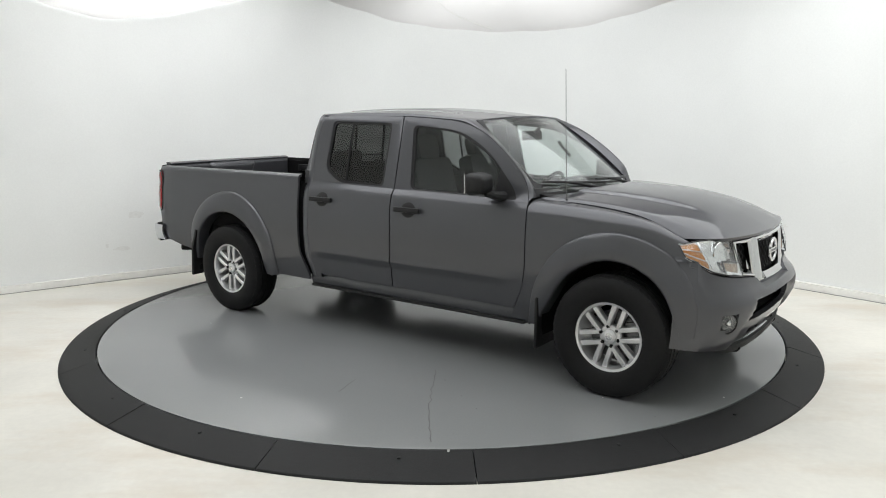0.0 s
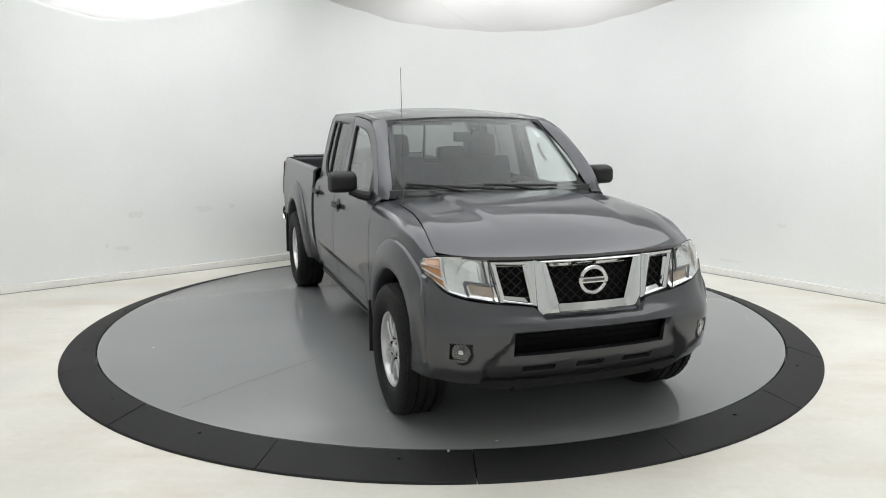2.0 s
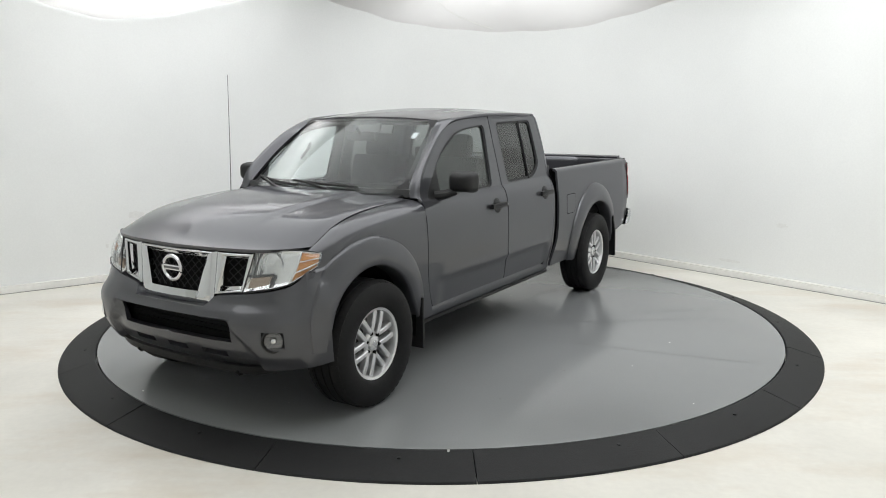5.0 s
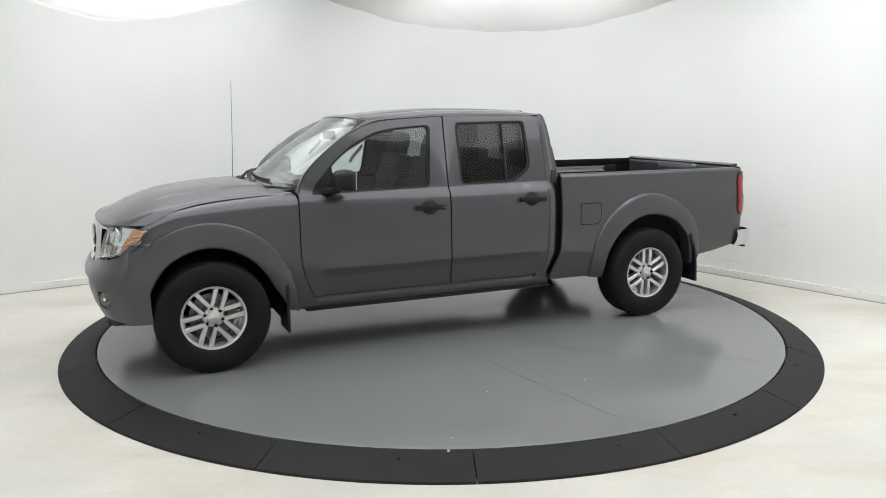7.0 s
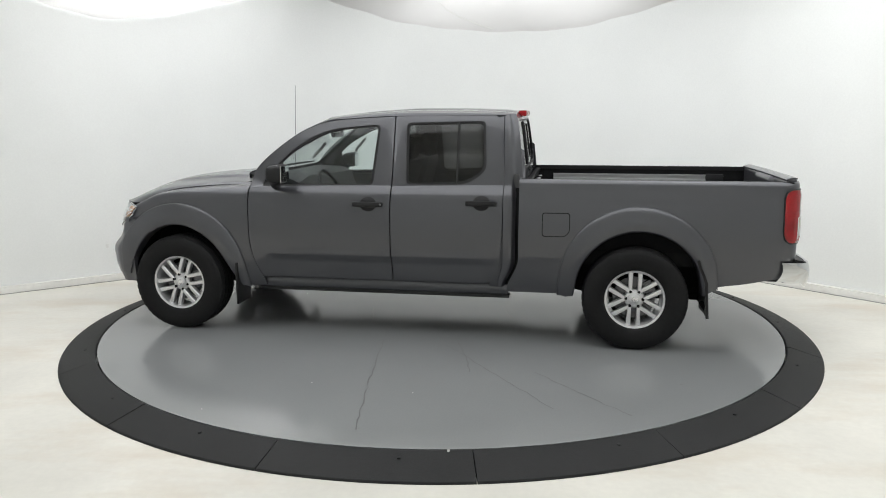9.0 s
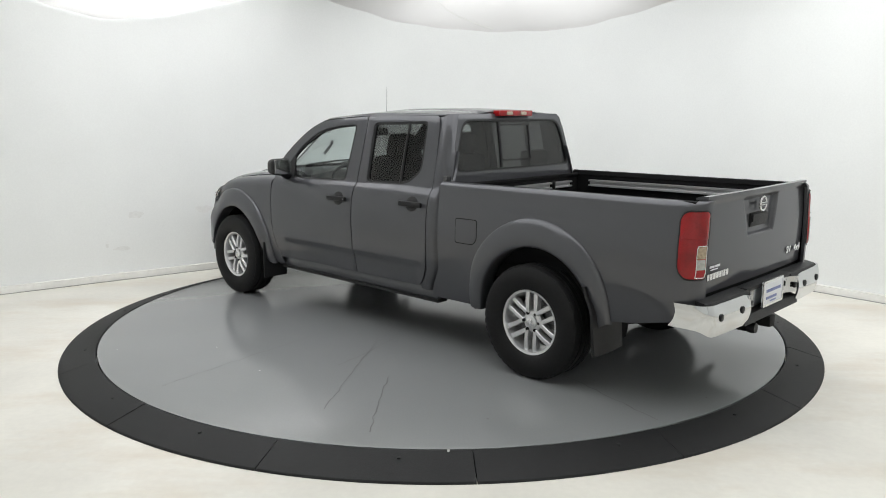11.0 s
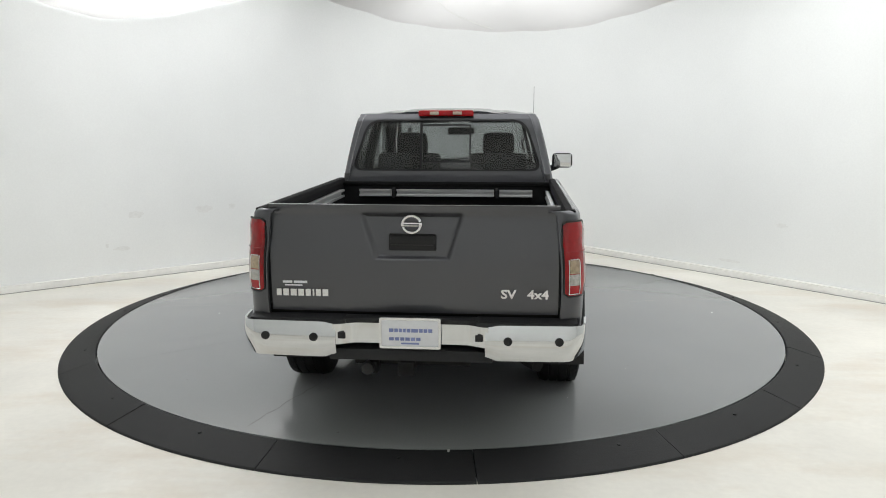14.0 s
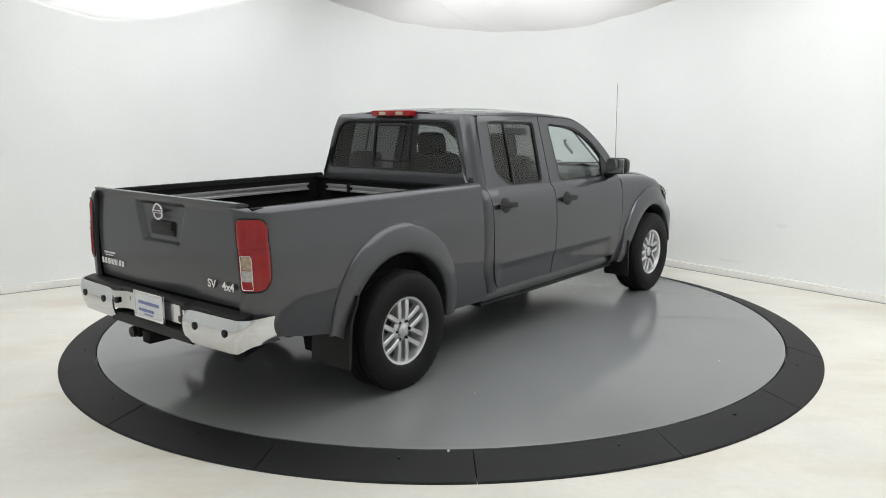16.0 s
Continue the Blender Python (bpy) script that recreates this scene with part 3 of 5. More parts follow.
brake = add("brake_light", box(-2.708, -2.64, -0.205, 0.205, 1.682, 1.728, 0.012), RED_LENS, None, "high red brake light on the roof edge")
add("brake_lens", box(-2.714, -2.70, -0.045, 0.045, 1.690, 1.720, 0.005), RED_LENS, brake, "red lens")
for s in (-1, 1):
    add("cargo_lens", box(-2.716, -2.70, s * 0.085 - 0.034, s * 0.085 + 0.034, 1.692, 1.718, 0.005), CLEAR_LENS, brake, "clear cargo lamp lens")

both("door_pillar", shell(*grid(lambda u, v: Vector((-1.70 - 0.10 * u, yb(-1.74, 1.15 + 0.52 * v) - 0.035, 1.15 + 0.52 * v)), [0, 1], steps(0, 1, 8)), 0.02), BLACK, "black pillar behind the doors")
# sill and inner tub
both("sill", shell(*flip(grid(lambda u, v: Vector((-0.58 - 2.05 * u, 0.758 + 0.045 * math.sin(math.pi * (0.2 + 0.5 * v)), 0.345 + 0.085 * v)), steps(0, 1, 24), steps(0, 1, 5))), 0.05), PAINT)
both("sill_pad", box(-2.64, -0.64, 0.70, 0.80, 0.325, 0.35, 0.01), BLACK, "black sill edge")
add("cab_tub", join(box(-2.66, -0.60, -0.79, 0.79, 0.42, 0.50), box(-2.60, -0.62, 0.775, 0.80, 0.46, 1.13), box(-2.60, -0.62, -0.80, -0.775, 0.46, 1.13), box(-2.70, -2.66, -0.77, 0.77, 0.44, 1.26), box(-0.66, -0.60, -0.74, 0.74, 0.44, 1.10)), TRIM, None, "dark cabin floor and door trim")
add("headliner", grid(lambda u, v: roof_pt(0.02 + 0.96 * u, v * 0.96) - Vector((0, 0, 0.030)), steps(0, 1, 10), steps(-1, 1, 12)), HEADLINER, None, "grey cloth headliner")

# ---- windscreen, cowl, wipers ----
def shield(u, v):
    """u: -1..1 across, v: 0 at the cowl to 1 at the roof."""
    w = (0.700 + (0.582 - 0.700) * v) * u
    a, b = -0.405 - 0.225 * u * u, -1.100 - 0.075 * u * u
    za, zb = 1.190 + 0.006 * u * u, 1.678 - 0.024 * u * u
    s = 0.018 * math.sin(math.pi * v)
    return Vector((a + (b - a) * v + s * 0.6, w, za + (zb - za) * v + s * 0.75))


shield_pane = add("windscreen", shell(*grid(lambda u, v: shield(u, v), steps(-1, 1, 24), steps(0, 1, 14)), 0.005), GLASS_SHIELD, None, "clear laminated windscreen")
edge_in = loop_round([(-0.95, 0.085), (0.95, 0.085), (0.95, 0.955), (-0.95, 0.955)], 0.07, 6)
edge_out = loop_round([(-1.0, -0.01), (1.0, -0.01), (1.0, 1.004), (-1.0, 1.004)], 0.01, 6)
add("windscreen_edge", frame_loft(edge_in, edge_out, lambda u, v: shield(u, v) + Vector((0.002, 0, 0.003)), 2, 0.004), BLACK, shield_pane, "black edge band")
add("inspection_sticker", shell(*grid(lambda u, v: shield(0.79 + 0.06 * u, 0.72 + 0.09 * v) - Vector((0.008, 0, 0.008)), [0, 1], [0, 1]), 0.001), PLATE_W, shield_pane, "small white sticker")
cowl = add("cowl", shell(*grid(lambda u, v: shield(u, 0.0) + Vector((0.012 - 0.005 * v + (0.10 + 0.02 * u * u) * v, 0, -0.012 - 0.022 * v)), steps(-0.97, 0.97, 24), steps(0, 1, 4)), 0.02), BLACK, None, "black ribbed cowl panel")
for y0, y1 in ((0.30, -0.14), (-0.18, -0.62)):
    w = add("wiper", join(tube([shield(y0 / 0.7, -0.02) + Vector((0.03, 0, 0.012)), shield((y0 + y1) / 1.4, 0.035) + Vector((0.02, 0, 0.03)), shield((y0 * 0.3 + y1 * 0.7) / 0.7, 0.06) + Vector((0.012, 0, 0.028))], [0.013, 0.010, 0.007], 8),
                          tube([shield((y0 + 0.10 + (y1 - y0 - 0.10) * t) / 0.7, 0.045 + 0.05 * t) + Vector((0.008, 0, 0.014)) for t in steps(0, 1, 8)], 0.009, 6)), BLACK, None, "black windscreen wiper")
    add("wiper_pivot", lathe([(0.02, -0.02), (0.02, 0.02), (0.012, 0.03)], 12, "z", shield(y0 / 0.7, -0.02) + Vector((0.03, 0, 0.0))), BLACK, w)

# ---- bonnet ----
HOOD_F = spline((0, 0.678), (0.3, 0.654), (0.545, 0.590), (0.62, 0.535), (0.68, 0.455), (0.715, 0.37))
HOOD_Z = spline((-0.6, 1.206), (-0.42, 1.206), (-0.2, 1.198), (0.2, 1.158), (0.45, 1.106), (0.56, 1.066), (0.68, 1.02))
HOOD_DROP = spline((-0.6, 0.040), (0, 0.050), (0.4, 0.060), (0.7, 0.05))


def hood_pt(t, u):
    wide = 0.712 + 0.045 * ease(0.35, 1.0, t)
    y = wide * u
    x0 = -0.335 - 0.262 * u * u
    x1 = HOOD_F(0.712 * abs(u))
    x = x0 + (x1 - x0) * t
    dome = 0.016 * (1 - ease(0.43 - 0.08 * t, 0.47 - 0.06 * t, abs(y))) * (1 - ease(0.45, 0.85, t))
    z = HOOD_Z(x) - HOOD_DROP(x) * abs(u) ** 2.2 + dome - 0.012 * ease(0.955, 1.0, abs(u))
    zend = 0.990 + 0.004 * abs(u)
    k = max(0.0, (t - 0.55) / 0.45) ** 3.6
    return Vector((x, y, z + (zend - z) * k))


hood = add("bonnet", shell(*grid(hood_pt, steps(0, 0.9, 26) + [0.93, 0.955, 0.975, 0.99, 1.0], steps(-1, 1, 64)), 0.018), PAINT, None, "dark grey bonnet with raised centre")

# ---- front wings ----
R_IN = spline((-8, 0.57), (8, 0.475), (27, 0.437), (60, 0.450), (90, 0.464), (120, 0.456), (150, 0.432), (168, 0.428), (190, 0.44))
R_OUT = spline((-8, 0.60), (8, 0.575), (30, 0.590), (60, 0.622), (90, 0.636), (120, 0.630), (150, 0.585), (168, 0.52), (190, 0.47))
SEAM_Z = spline((-0.62, 1.160), (-0.3, 1.142), (0.0, 1.114), (0.20, 1.074), (0.32, 1.022), (0.42, 0.975))


def arch_low(x, xc, zc, rin, base, a0, a1):
    """Height of the wheel opening's edge over x, or the panel's own lower edge."""
    best = base
    for k in range(241):
        a = radians(a0 + (a1 - a0) * k / 240)
        r = rin(math.degrees(a)) + 0.03
        if abs(xc - r * math.cos(a) - x) < 0.010:
            best = max(best, zc + r * math.sin(a))
    return best


WING_REAR = spline((0.37, -0.715), (0.44, -0.692), (0.50, -0.660), (0.60, -0.620), (0.75, -0.597), (1.0, -0.595))


def wing_pt(u, v):
    guess = 0.37 + 1.3 * v if v < 0.5 else 1.05
    x0 = WING_REAR(guess)
    x = x0 + (0.415 - x0) * u
    lo = arch_low(x, 0.0, 0.373, R_IN, 0.37, -8, 188)
    top = SEAM_Z(x)
    sh = top - 0.12
    if v <= 0.5:
        z = lo + (sh - lo) * v * 2
        return Vector((x, yb(x, z), z))
    a = (v - 0.5) * 2 * math.pi / 2
    y0 = yb(x, sh)
    y1 = 0.716 - 0.03 * ease(-0.42, -0.58, x) + 0.045 * ease(-0.26, 0.36, x)
    return Vector((x, y1 + (y0 - y1) * max(0.0, math.cos(a)) ** 0.72, sh + 0.12 * math.sin(a) ** 0.72))


wings = both("front_wing", shell(*grid(wing_pt, steps(0, 1, 50), steps(0, 1, 22)), 0.015), PAINT)


FLARE_END = spline((0.30, 0.896), (0.375, 0.890), (0.495, 0.858), (0.58, 0.800), (0.645, 0.725))


def flare(xc, zc, rin, rout, a0, a1, base):
    """A bulged wheel arch flare between two radii."""
    rows = [(-0.02, -0.075), (0.0, 0.018), (0.03, 0.034), (0.10, 0.040), (0.45, 0.037), (0.78, 0.028), (0.93, 0.019), (0.965, 0.016), (0.985, 0.006), (1.0, -0.004)]

    def fn(u, v):
        d = a0 + (a1 - a0) * u
        a = radians(d)
        f, out = rows[v]
        r = rin(d) + (rout(d) - rin(d)) * f
        x, z = xc - r * math.cos(a), zc + r * math.sin(a)
        z = max(z, base)
        y = yb(min(x, 0.40), min(z, 1.0)) + out
        front = ease(128, 158, d)
        return Vector((x, y + (FLARE_END(x) + min(out, 0.010) - y) * front, z))
    return shell(*grid(fn, steps(0, 1, 60), list(range(len(rows)))), 0.008)


both("front_flare", flare(0, 0.373, R_IN, R_OUT, -4, 172, 0.362), PAINT, "", wings, 50)


def well(xc, zc, r, y0, y1):
    """The dark inner lining of a wheel arch."""
    vs, fs = [], []
    for k in range(25):
        a = radians(-12 + 204 * k / 24)
        for y in (y0, y1):
            vs.append(Vector((xc - r * math.cos(a), y, max(0.37 if k > 18 else 0.30, zc + r * math.sin(a)))))
    fs = [(2 * k, 2 * k + 1, 2 * k + 3, 2 * k + 2) for k in range(24)] + [tuple(range(0, 50, 2))]
    return vs, fs


both("wheel_well", well(0, 0.39, 0.475, 0.50, 0.86), LINER, "black wheel arch lining")
both("wheel_well", well(-3.553, 0.39, 0.50, 0.52, 0.855), LINER, "black wheel arch lining")
both("mud_flap", box(-0.505, -0.485, 0.66, 0.905, 0.215, 0.55, 0.008), BLACK, "black rubber mud flap")
both("mud_flap", shell(*grid(lambda u, v: Vector((-4.035 - 0.03 * (1 - v) - 0.012 * math.sin(3 * u) + 0.05 * ease(0.6, 1.0, v), 0.60 + 0.325 * u, 0.262 + 0.42 * v)), steps(0, 1, 8), steps(0, 1, 8)), 0.02), BLACK, "black rubber mud flap")

# ---- front bumper, lamps, grille ----
XB = spline((0, 0.775), (0.25, 0.768), (0.45, 0.746), (0.6, 0.712), (0.71, 0.668), (0.78, 0.615), (0.83, 0.540), (0.866, 0.385))
ZT = spline((0, 0.674), (0.292, 0.676), (0.312, 0.726), (0.50, 0.752), (0.62, 0.768), (0.70, 0.786), (0.75, 0.805), (0.79, 0.842), (0.83, 0.880), (0.866, 0.900))
ZB = spline((0, 0.330), (0.5, 0.335), (0.75, 0.352), (0.866, 0.372))
XZ = spline((0.32, -0.110), (0.38, -0.060), (0.44, -0.028), (0.52, -0.006), (0.60, 0.0), (0.635, -0.006), (0.67, -0.030), (0.70, -0.060), (0.75, -0.086), (0.80, -0.098), (0.85, -0.105), (0.95, -0.11))
ROWS = [0.378, 0.392, 0.426, 0.446, 0.488, 0.505, 0.54, 0.575, 0.612, 0.630, 0.655]


def xg(y, z):
    return 0.690 - 0.28 * y * y - 0.10 * (z - 0.68)


def bumper_pt(y, r):
    s = abs(y)
    zt, zb = ZT(s), ZB(s)
    if r > len(ROWS) + 5:
        p = bumper_pt(y, len(ROWS) + 5)
        return Vector((min(p.x - 0.012, xg(s, p.z) - 0.03) if s < 0.52 else p.x - 0.05, p.y, p.z + 0.003))
    if r == 0:
        z = zb
    elif r <= len(ROWS):
        z = ROWS[int(r) - 1]
    else:
        z = 0.655 + (zt - 0.655) * (r - len(ROWS)) / 5
    fade = 1 - 0.8 * ease(0.78, 0.866, s)
    reach = 0.455 + 0.13 * (1 - ease(0.43, 0.61, z))
    inset = 0.046 * (1 - ease(reach - 0.025, reach + 0.03, s)) * (1 - ease(0.606, 0.632, z))
    y2 = s + (0.024 - 0.070 * ease(0.68, 0.93, z)) * ease(0.79, 0.866, s)
    return Vector((XB(s) + XZ(z) * fade - inset, math.copysign(y2, y), z))


def bumper_gap(y, r):
    if 0.655 < abs(y) < 0.757 and 5 <= r < 8:
        return True
    if abs(y) < 0.445 and 5 <= r < 9:
        return True
    return 2 <= r < 3 and any(abs(y - c) < 0.09 for c in (-0.285, 0.0, 0.285))


bumper = add("front_bumper", shell(*flip(grid(bumper_pt, steps(-0.866, 0.866, 86), list(range(len(ROWS) + 7)), bumper_gap)), -0.03), PAINT)
add("bumper_grille", join(box(0.55, 0.625, -0.46, 0.46, 0.46, 0.62), *[box(0.620, 0.634, -0.45, 0.45, z - 0.004, z + 0.004) for z in (0.515, 0.545, 0.575)], box(0.57, 0.62, -0.40, 0.40, 0.36, 0.44)), LINER, bumper, "black lower air intake")
add("bumper_lip", shell(*grid(lambda u, v: Vector((XB(abs(u)) - 0.10 - 0.02 * v + 0.06 * ease(0.7, 0.86, abs(u)), u, ZB(abs(u)) + 0.012 - 0.05 * v * (1 - ease(0.5, 0.84, abs(u))))), steps(-0.77, 0.77, 40), steps(0, 1, 3)), 0.02), BLACK, bumper, "black lower lip")
for s in (-1, 1):
    c = Vector((0.638, s * 0.706, 0.526))
    ax = Vector((0.80, s * 0.60, 0)).normalized()
    c = c - ax * 0.011
    sd = Vector((-ax.y, ax.x, 0))

    def ring(profile, n=24, stretch=1.0):
        vs = [c + ax * h + (sd * math.cos(2 * math.pi * j / n) * stretch + Vector((0, 0, 1)) * math.sin(2 * math.pi * j / n)) * r for r, h in profile for j in range(n)]
        fs = [(i * n + j, i * n + (j + 1) % n, i * n + n + (j + 1) % n, i * n + n + j) for i in range(len(profile) - 1) for j in range(n)]
        return vs, fs + [tuple(range(n)), tuple(range((len(profile) - 1) * n, len(profile) * n))]
    fog = add("fog_lamp", ring([(0.068, -0.03), (0.068, 0.020), (0.058, 0.027), (0.050, 0.018), (0.050, 0.010)]), BLACK, bumper, "round fog lamp in a black bezel")
    add("fog_bowl", ring([(0.045, 0.012), (0.048, 0.024), (0.040, 0.022), (0.018, 0.016), (0.012, 0.026), (0.004, 0.028)]), STEEL, fog, "chrome reflector")
    add("fog_bulb", ring([(0.014, 0.020), (0.014, 0.029), (0.008, 0.033)]), CHROME, fog, "bright bulb shield")
    add("fog_glass", ring([(0.051, 0.026), (0.044, 0.034), (0.02, 0.039), (0.002, 0.040)]), LENS, fog, "clear glass")
    add("fog_pocket", shell(*grid(lambda u, v: Vector((XB(0.63 + 0.15 * u) - 0.055, s * (0.625 + 0.155 * u), 0.455 + 0.13 * v)), steps(0, 1, 6), steps(0, 1, 3)), 0.01), BLACK, bumper, "black pocket round the fog lamp")
    add("tow_hook", tube([(0.60, s * 0.42, 0.33), (0.625, s * 0.42, 0.315), (0.638, s * 0.42, 0.300), (0.625, s * 0.42, 0.287), (0.60, s * 0.42, 0.285)], 0.009, 8), UNDER, None, "black steel tow hook")


def face(y, z, d=0.0):
    return Vector((xg(y, z) + d, y, z))


def dense(poly, n=8):
    """The polygon with n steps on each edge."""
    out = []
    for i, p in enumerate(poly):
        a, b = Vector(p), Vector(poly[(i + 1) % len(poly)])
        out += [a + (b - a) * k / n for k in range(n)]
    return out


G_MID = [(-0.256, 0.950), (-0.192, 0.742), (0.192, 0.742), (0.256, 0.950)]
G_SIDE = [(-0.508, 0.946), (-0.470, 0.774), (-0.340, 0.756), (-0.378, 0.944)]
C_MID = [(-0.3175, 0.970), (-0.300, 0.678), (0.300, 0.678), (0.3175, 0.970)]
C_SIDE = [(-0.546, 0.970), (-0.506, 0.756), (-0.304, 0.732), (-0.3178, 0.970)]
chrome_face = lambda y, z: face(y, z, 0.010)
cells = [frame_loft(dense(G_MID), dense(C_MID), chrome_face, 6, 0.045, 0.012)]
for sign in (1, -1):
    cells.append(frame_loft(dense([(y * sign, z) for y, z in G_SIDE]), dense([(y * sign, z) for y, z in C_SIDE]), chrome_face, 6, 0.045, 0.010))
grille = add("grille_frame", join(*cells), CHROME, None, "bright chrome grille surround", angle=25)
add("grille_backing", shell(*flip(grid(lambda y, z: face(y, z, -0.035), steps(-0.53, 0.53, 20), steps(0.70, 0.975, 4))), 0.01), LINER, grille, "black grille backing")
for lo, hi, a, b in ((-0.25, 0.25, 0.745, 0.962), (-0.50, -0.35, 0.765, 0.955), (0.35, 0.50, 0.765, 0.955)):
    lattice = []
    for k in range(-12, 13):
        for d in (1, -1):
            y0 = (lo + hi) / 2 + k * 0.055
            seg = [(y0 + d * (z - (a + b) / 2) * 1.1, z) for z in steps(a, b, 10)]
            seg = [p for p in seg if lo <= p[0] <= hi]
            if len(seg) > 1:
                lattice.append(tube([face(y, z, -0.022) for y, z in seg], 0.0028, 5))
    add("grille_mesh", join(*lattice), BLACK, grille, "black diamond lattice")

add("grille_bar", shell(*flip(grid(lambda y, z: face(y, z, 0.016 + 0.5 * (0.744 - z)), steps(-0.195, 0.195, 12), [0.708, 0.712, 0.740, 0.744])), 0.02), CHROME, grille, "polished lower bar")


def emblem(centre, r, normal_x, parent, mat_x):
    """A plain ring with a bar across it."""
    ring_pts = [centre + Vector((0, r * math.cos(a), r * 0.92 * math.sin(a))) for a in steps(0, 2 * math.pi * 35 / 36, 35)]
    e = add("emblem_ring", tube(ring_pts, r * 0.16, 8, True), mat_x, parent, "silver ring emblem")
    add("emblem_bar", box(centre.x - 0.008, centre.x + 0.008, -r * 1.18 + centre.y, r * 1.18 + centre.y, centre.z - r * 0.22, centre.z + r * 0.22, 0.006), mat_x, parent, "silver bar across the ring")
    x = centre.x + normal_x * 0.010
    add("emblem_mark", box(min(x, x - 0.002), max(x, x - 0.002), -r * 0.85 + centre.y, r * 0.85 + centre.y, centre.z - r * 0.09, centre.z + r * 0.09), STEEL, parent, "dark lettering drawn as a bar")


emblem(face(0.0, 0.856, 0.016), 0.072, 1, grille, SILVER)

# headlamps: lens, bowl, reflectors, amber marker
L_TOP = [(0.588, 0.552, 0.982), (0.555, 0.625, 0.988), (0.506, 0.695, 0.990), (0.448, 0.765, 0.984), (0.378, 0.826, 0.968)]
L_BOT = [(0.655, 0.510, 0.766), (0.632, 0.600, 0.782), (0.602, 0.682, 0.796), (0.547, 0.758, 0.820), (0.424, 0.836, 0.900)]


def along(pts, t):
    t = min(0.9999, max(0, t)) * (len(pts) - 1)
    i = int(t)
    return Vector(pts[i]).lerp(Vector(pts[i + 1]), t - i)


def lens_pt(u, v, d=0.0):
    a, b = along(L_BOT, u), along(L_TOP, u)
    p = a.lerp(b, v)
    out = Vector((0.85 - 0.5 * u, 0.45 + 0.4 * u, 0.1)).normalized()
    return p + out * (0.018 * math.sin(math.pi * v) + d)


def clip_box(u0, u1, v0, v1, d0, th):
    return shell(*grid(lambda u, v: lens_pt(u, v, d0), steps(u0, u1, 6), steps(v0, v1, 6)), th)


lamps = both("headlamp", shell(*grid(lambda u, v: lens_pt(u, v, -0.05 * math.sin(math.pi * min(1, max(0, v))) ** 0.5 * (1 - 0.6 * u)), steps(0, 1, 20), steps(0, 1, 12)), 0.006), REFLECTOR, "headlamp with chrome bowl, clear lens and amber marker")
both("headlamp_lens", shell(*grid(lambda u, v: lens_pt(u, v, 0.004), steps(0, 1, 20), steps(0, 1, 10)), 0.003), LENS, "clear lens", lamps)
rim_path = [lens_pt(t, 0.0, 0.002) for t in steps(0, 1, 14)] + [lens_pt(t, 1.0, 0.002) for t in steps(1, 0, 14)]
both("headlamp_edge", tube(rim_path, 0.0035, 6, True), BLACK, "dark seal", lamps)
for k in range(3):
    both("amber_marker", clip_box(0.74, 0.985, 0.06 + 0.31 * k, 0.31 + 0.31 * k, -0.012, 0.008), AMBER, "amber side marker", lamps)
both("marker_rib", join(*[tube([lens_pt(u, v, -0.004) for u in steps(0.72, 0.99, 6)], 0.004, 6) for v in (0.035, 0.345, 0.655, 0.965)], tube([lens_pt(0.725, v, -0.008) for v in steps(0.02, 0.98, 8)], 0.008, 6)), REFLECTOR, "chrome rib", lamps)


def bowl(u, v, r, depth):
    c = lens_pt(u, v, -0.03)
    ax = Vector((0.92, 0.38, 0.0)).normalized()
    sd, up = Vector((-ax.y, ax.x, 0)), Vector((0, 0, 1))
    prof = [(r, 0.0), (r * 0.98, 0.004), (r * 0.8, -depth * 0.6), (r * 0.45, -depth), (r * 0.2, -depth), (r * 0.18, -depth * 0.2), (0.002, -depth * 0.15)]
    vs = [c + ax * h + (sd * math.cos(2 * math.pi * j / 20) + up * math.sin(2 * math.pi * j / 20)) * q for q, h in prof for j in range(20)]
    fs = [(i * 20 + j, i * 20 + (j + 1) % 20, i * 20 + 20 + (j + 1) % 20, i * 20 + 20 + j) for i in range(len(prof) - 1) for j in range(20)]
    return vs, fs


LAMP_CHROME = material("lamp_chrome", (0.80, 0.81, 0.82), 0.10, metal=1.0, grain=0.05, grain_size=40)
both("reflector", bowl(0.33, 0.64, 0.066, 0.035), LAMP_CHROME, "round chrome reflector", lamps)
for u_at in (0.14, 0.17, 0.22, 0.44, 0.48, 0.52, 0.56, 0.60, 0.64, 0.68):
    both("reflector_flute", tube([lens_pt(u_at, v, -0.030 - 0.012 * math.sin(math.pi * v)) for v in steps(0.42, 0.95, 6)], 0.0035, 5), LAMP_CHROME, "chrome flute", lamps)
both("indicator_lens", clip_box(0.06, 0.40, 0.08, 0.33, -0.022, 0.01), CLEAR_LENS, "pale indicator lens", lamps)
both("lamp_divider", join(tube([lens_pt(u, 0.38, -0.014) for u in steps(0.02, 0.44, 8)], 0.007, 6), tube([lens_pt(0.44, v, -0.014) for v in steps(0.03, 0.38, 6)], 0.007, 6), tube([lens_pt(0.10, v, -0.02) for v in steps(0.4, 0.96, 6)], 0.006, 6)), STEEL, "dark divider", lamps)

# ---- bed ----
RR_IN = spline((-8, 0.45), (10, 0.432), (22, 0.442), (60, 0.474), (90, 0.492), (120, 0.500), (143, 0.494), (165, 0.470), (190, 0.47))
RR_OUT = spline((-8, 0.56), (10, 0.565), (38, 0.615), (65, 0.655), (90, 0.676), (115, 0.668), (143, 0.640), (170, 0.585), (190, 0.57))
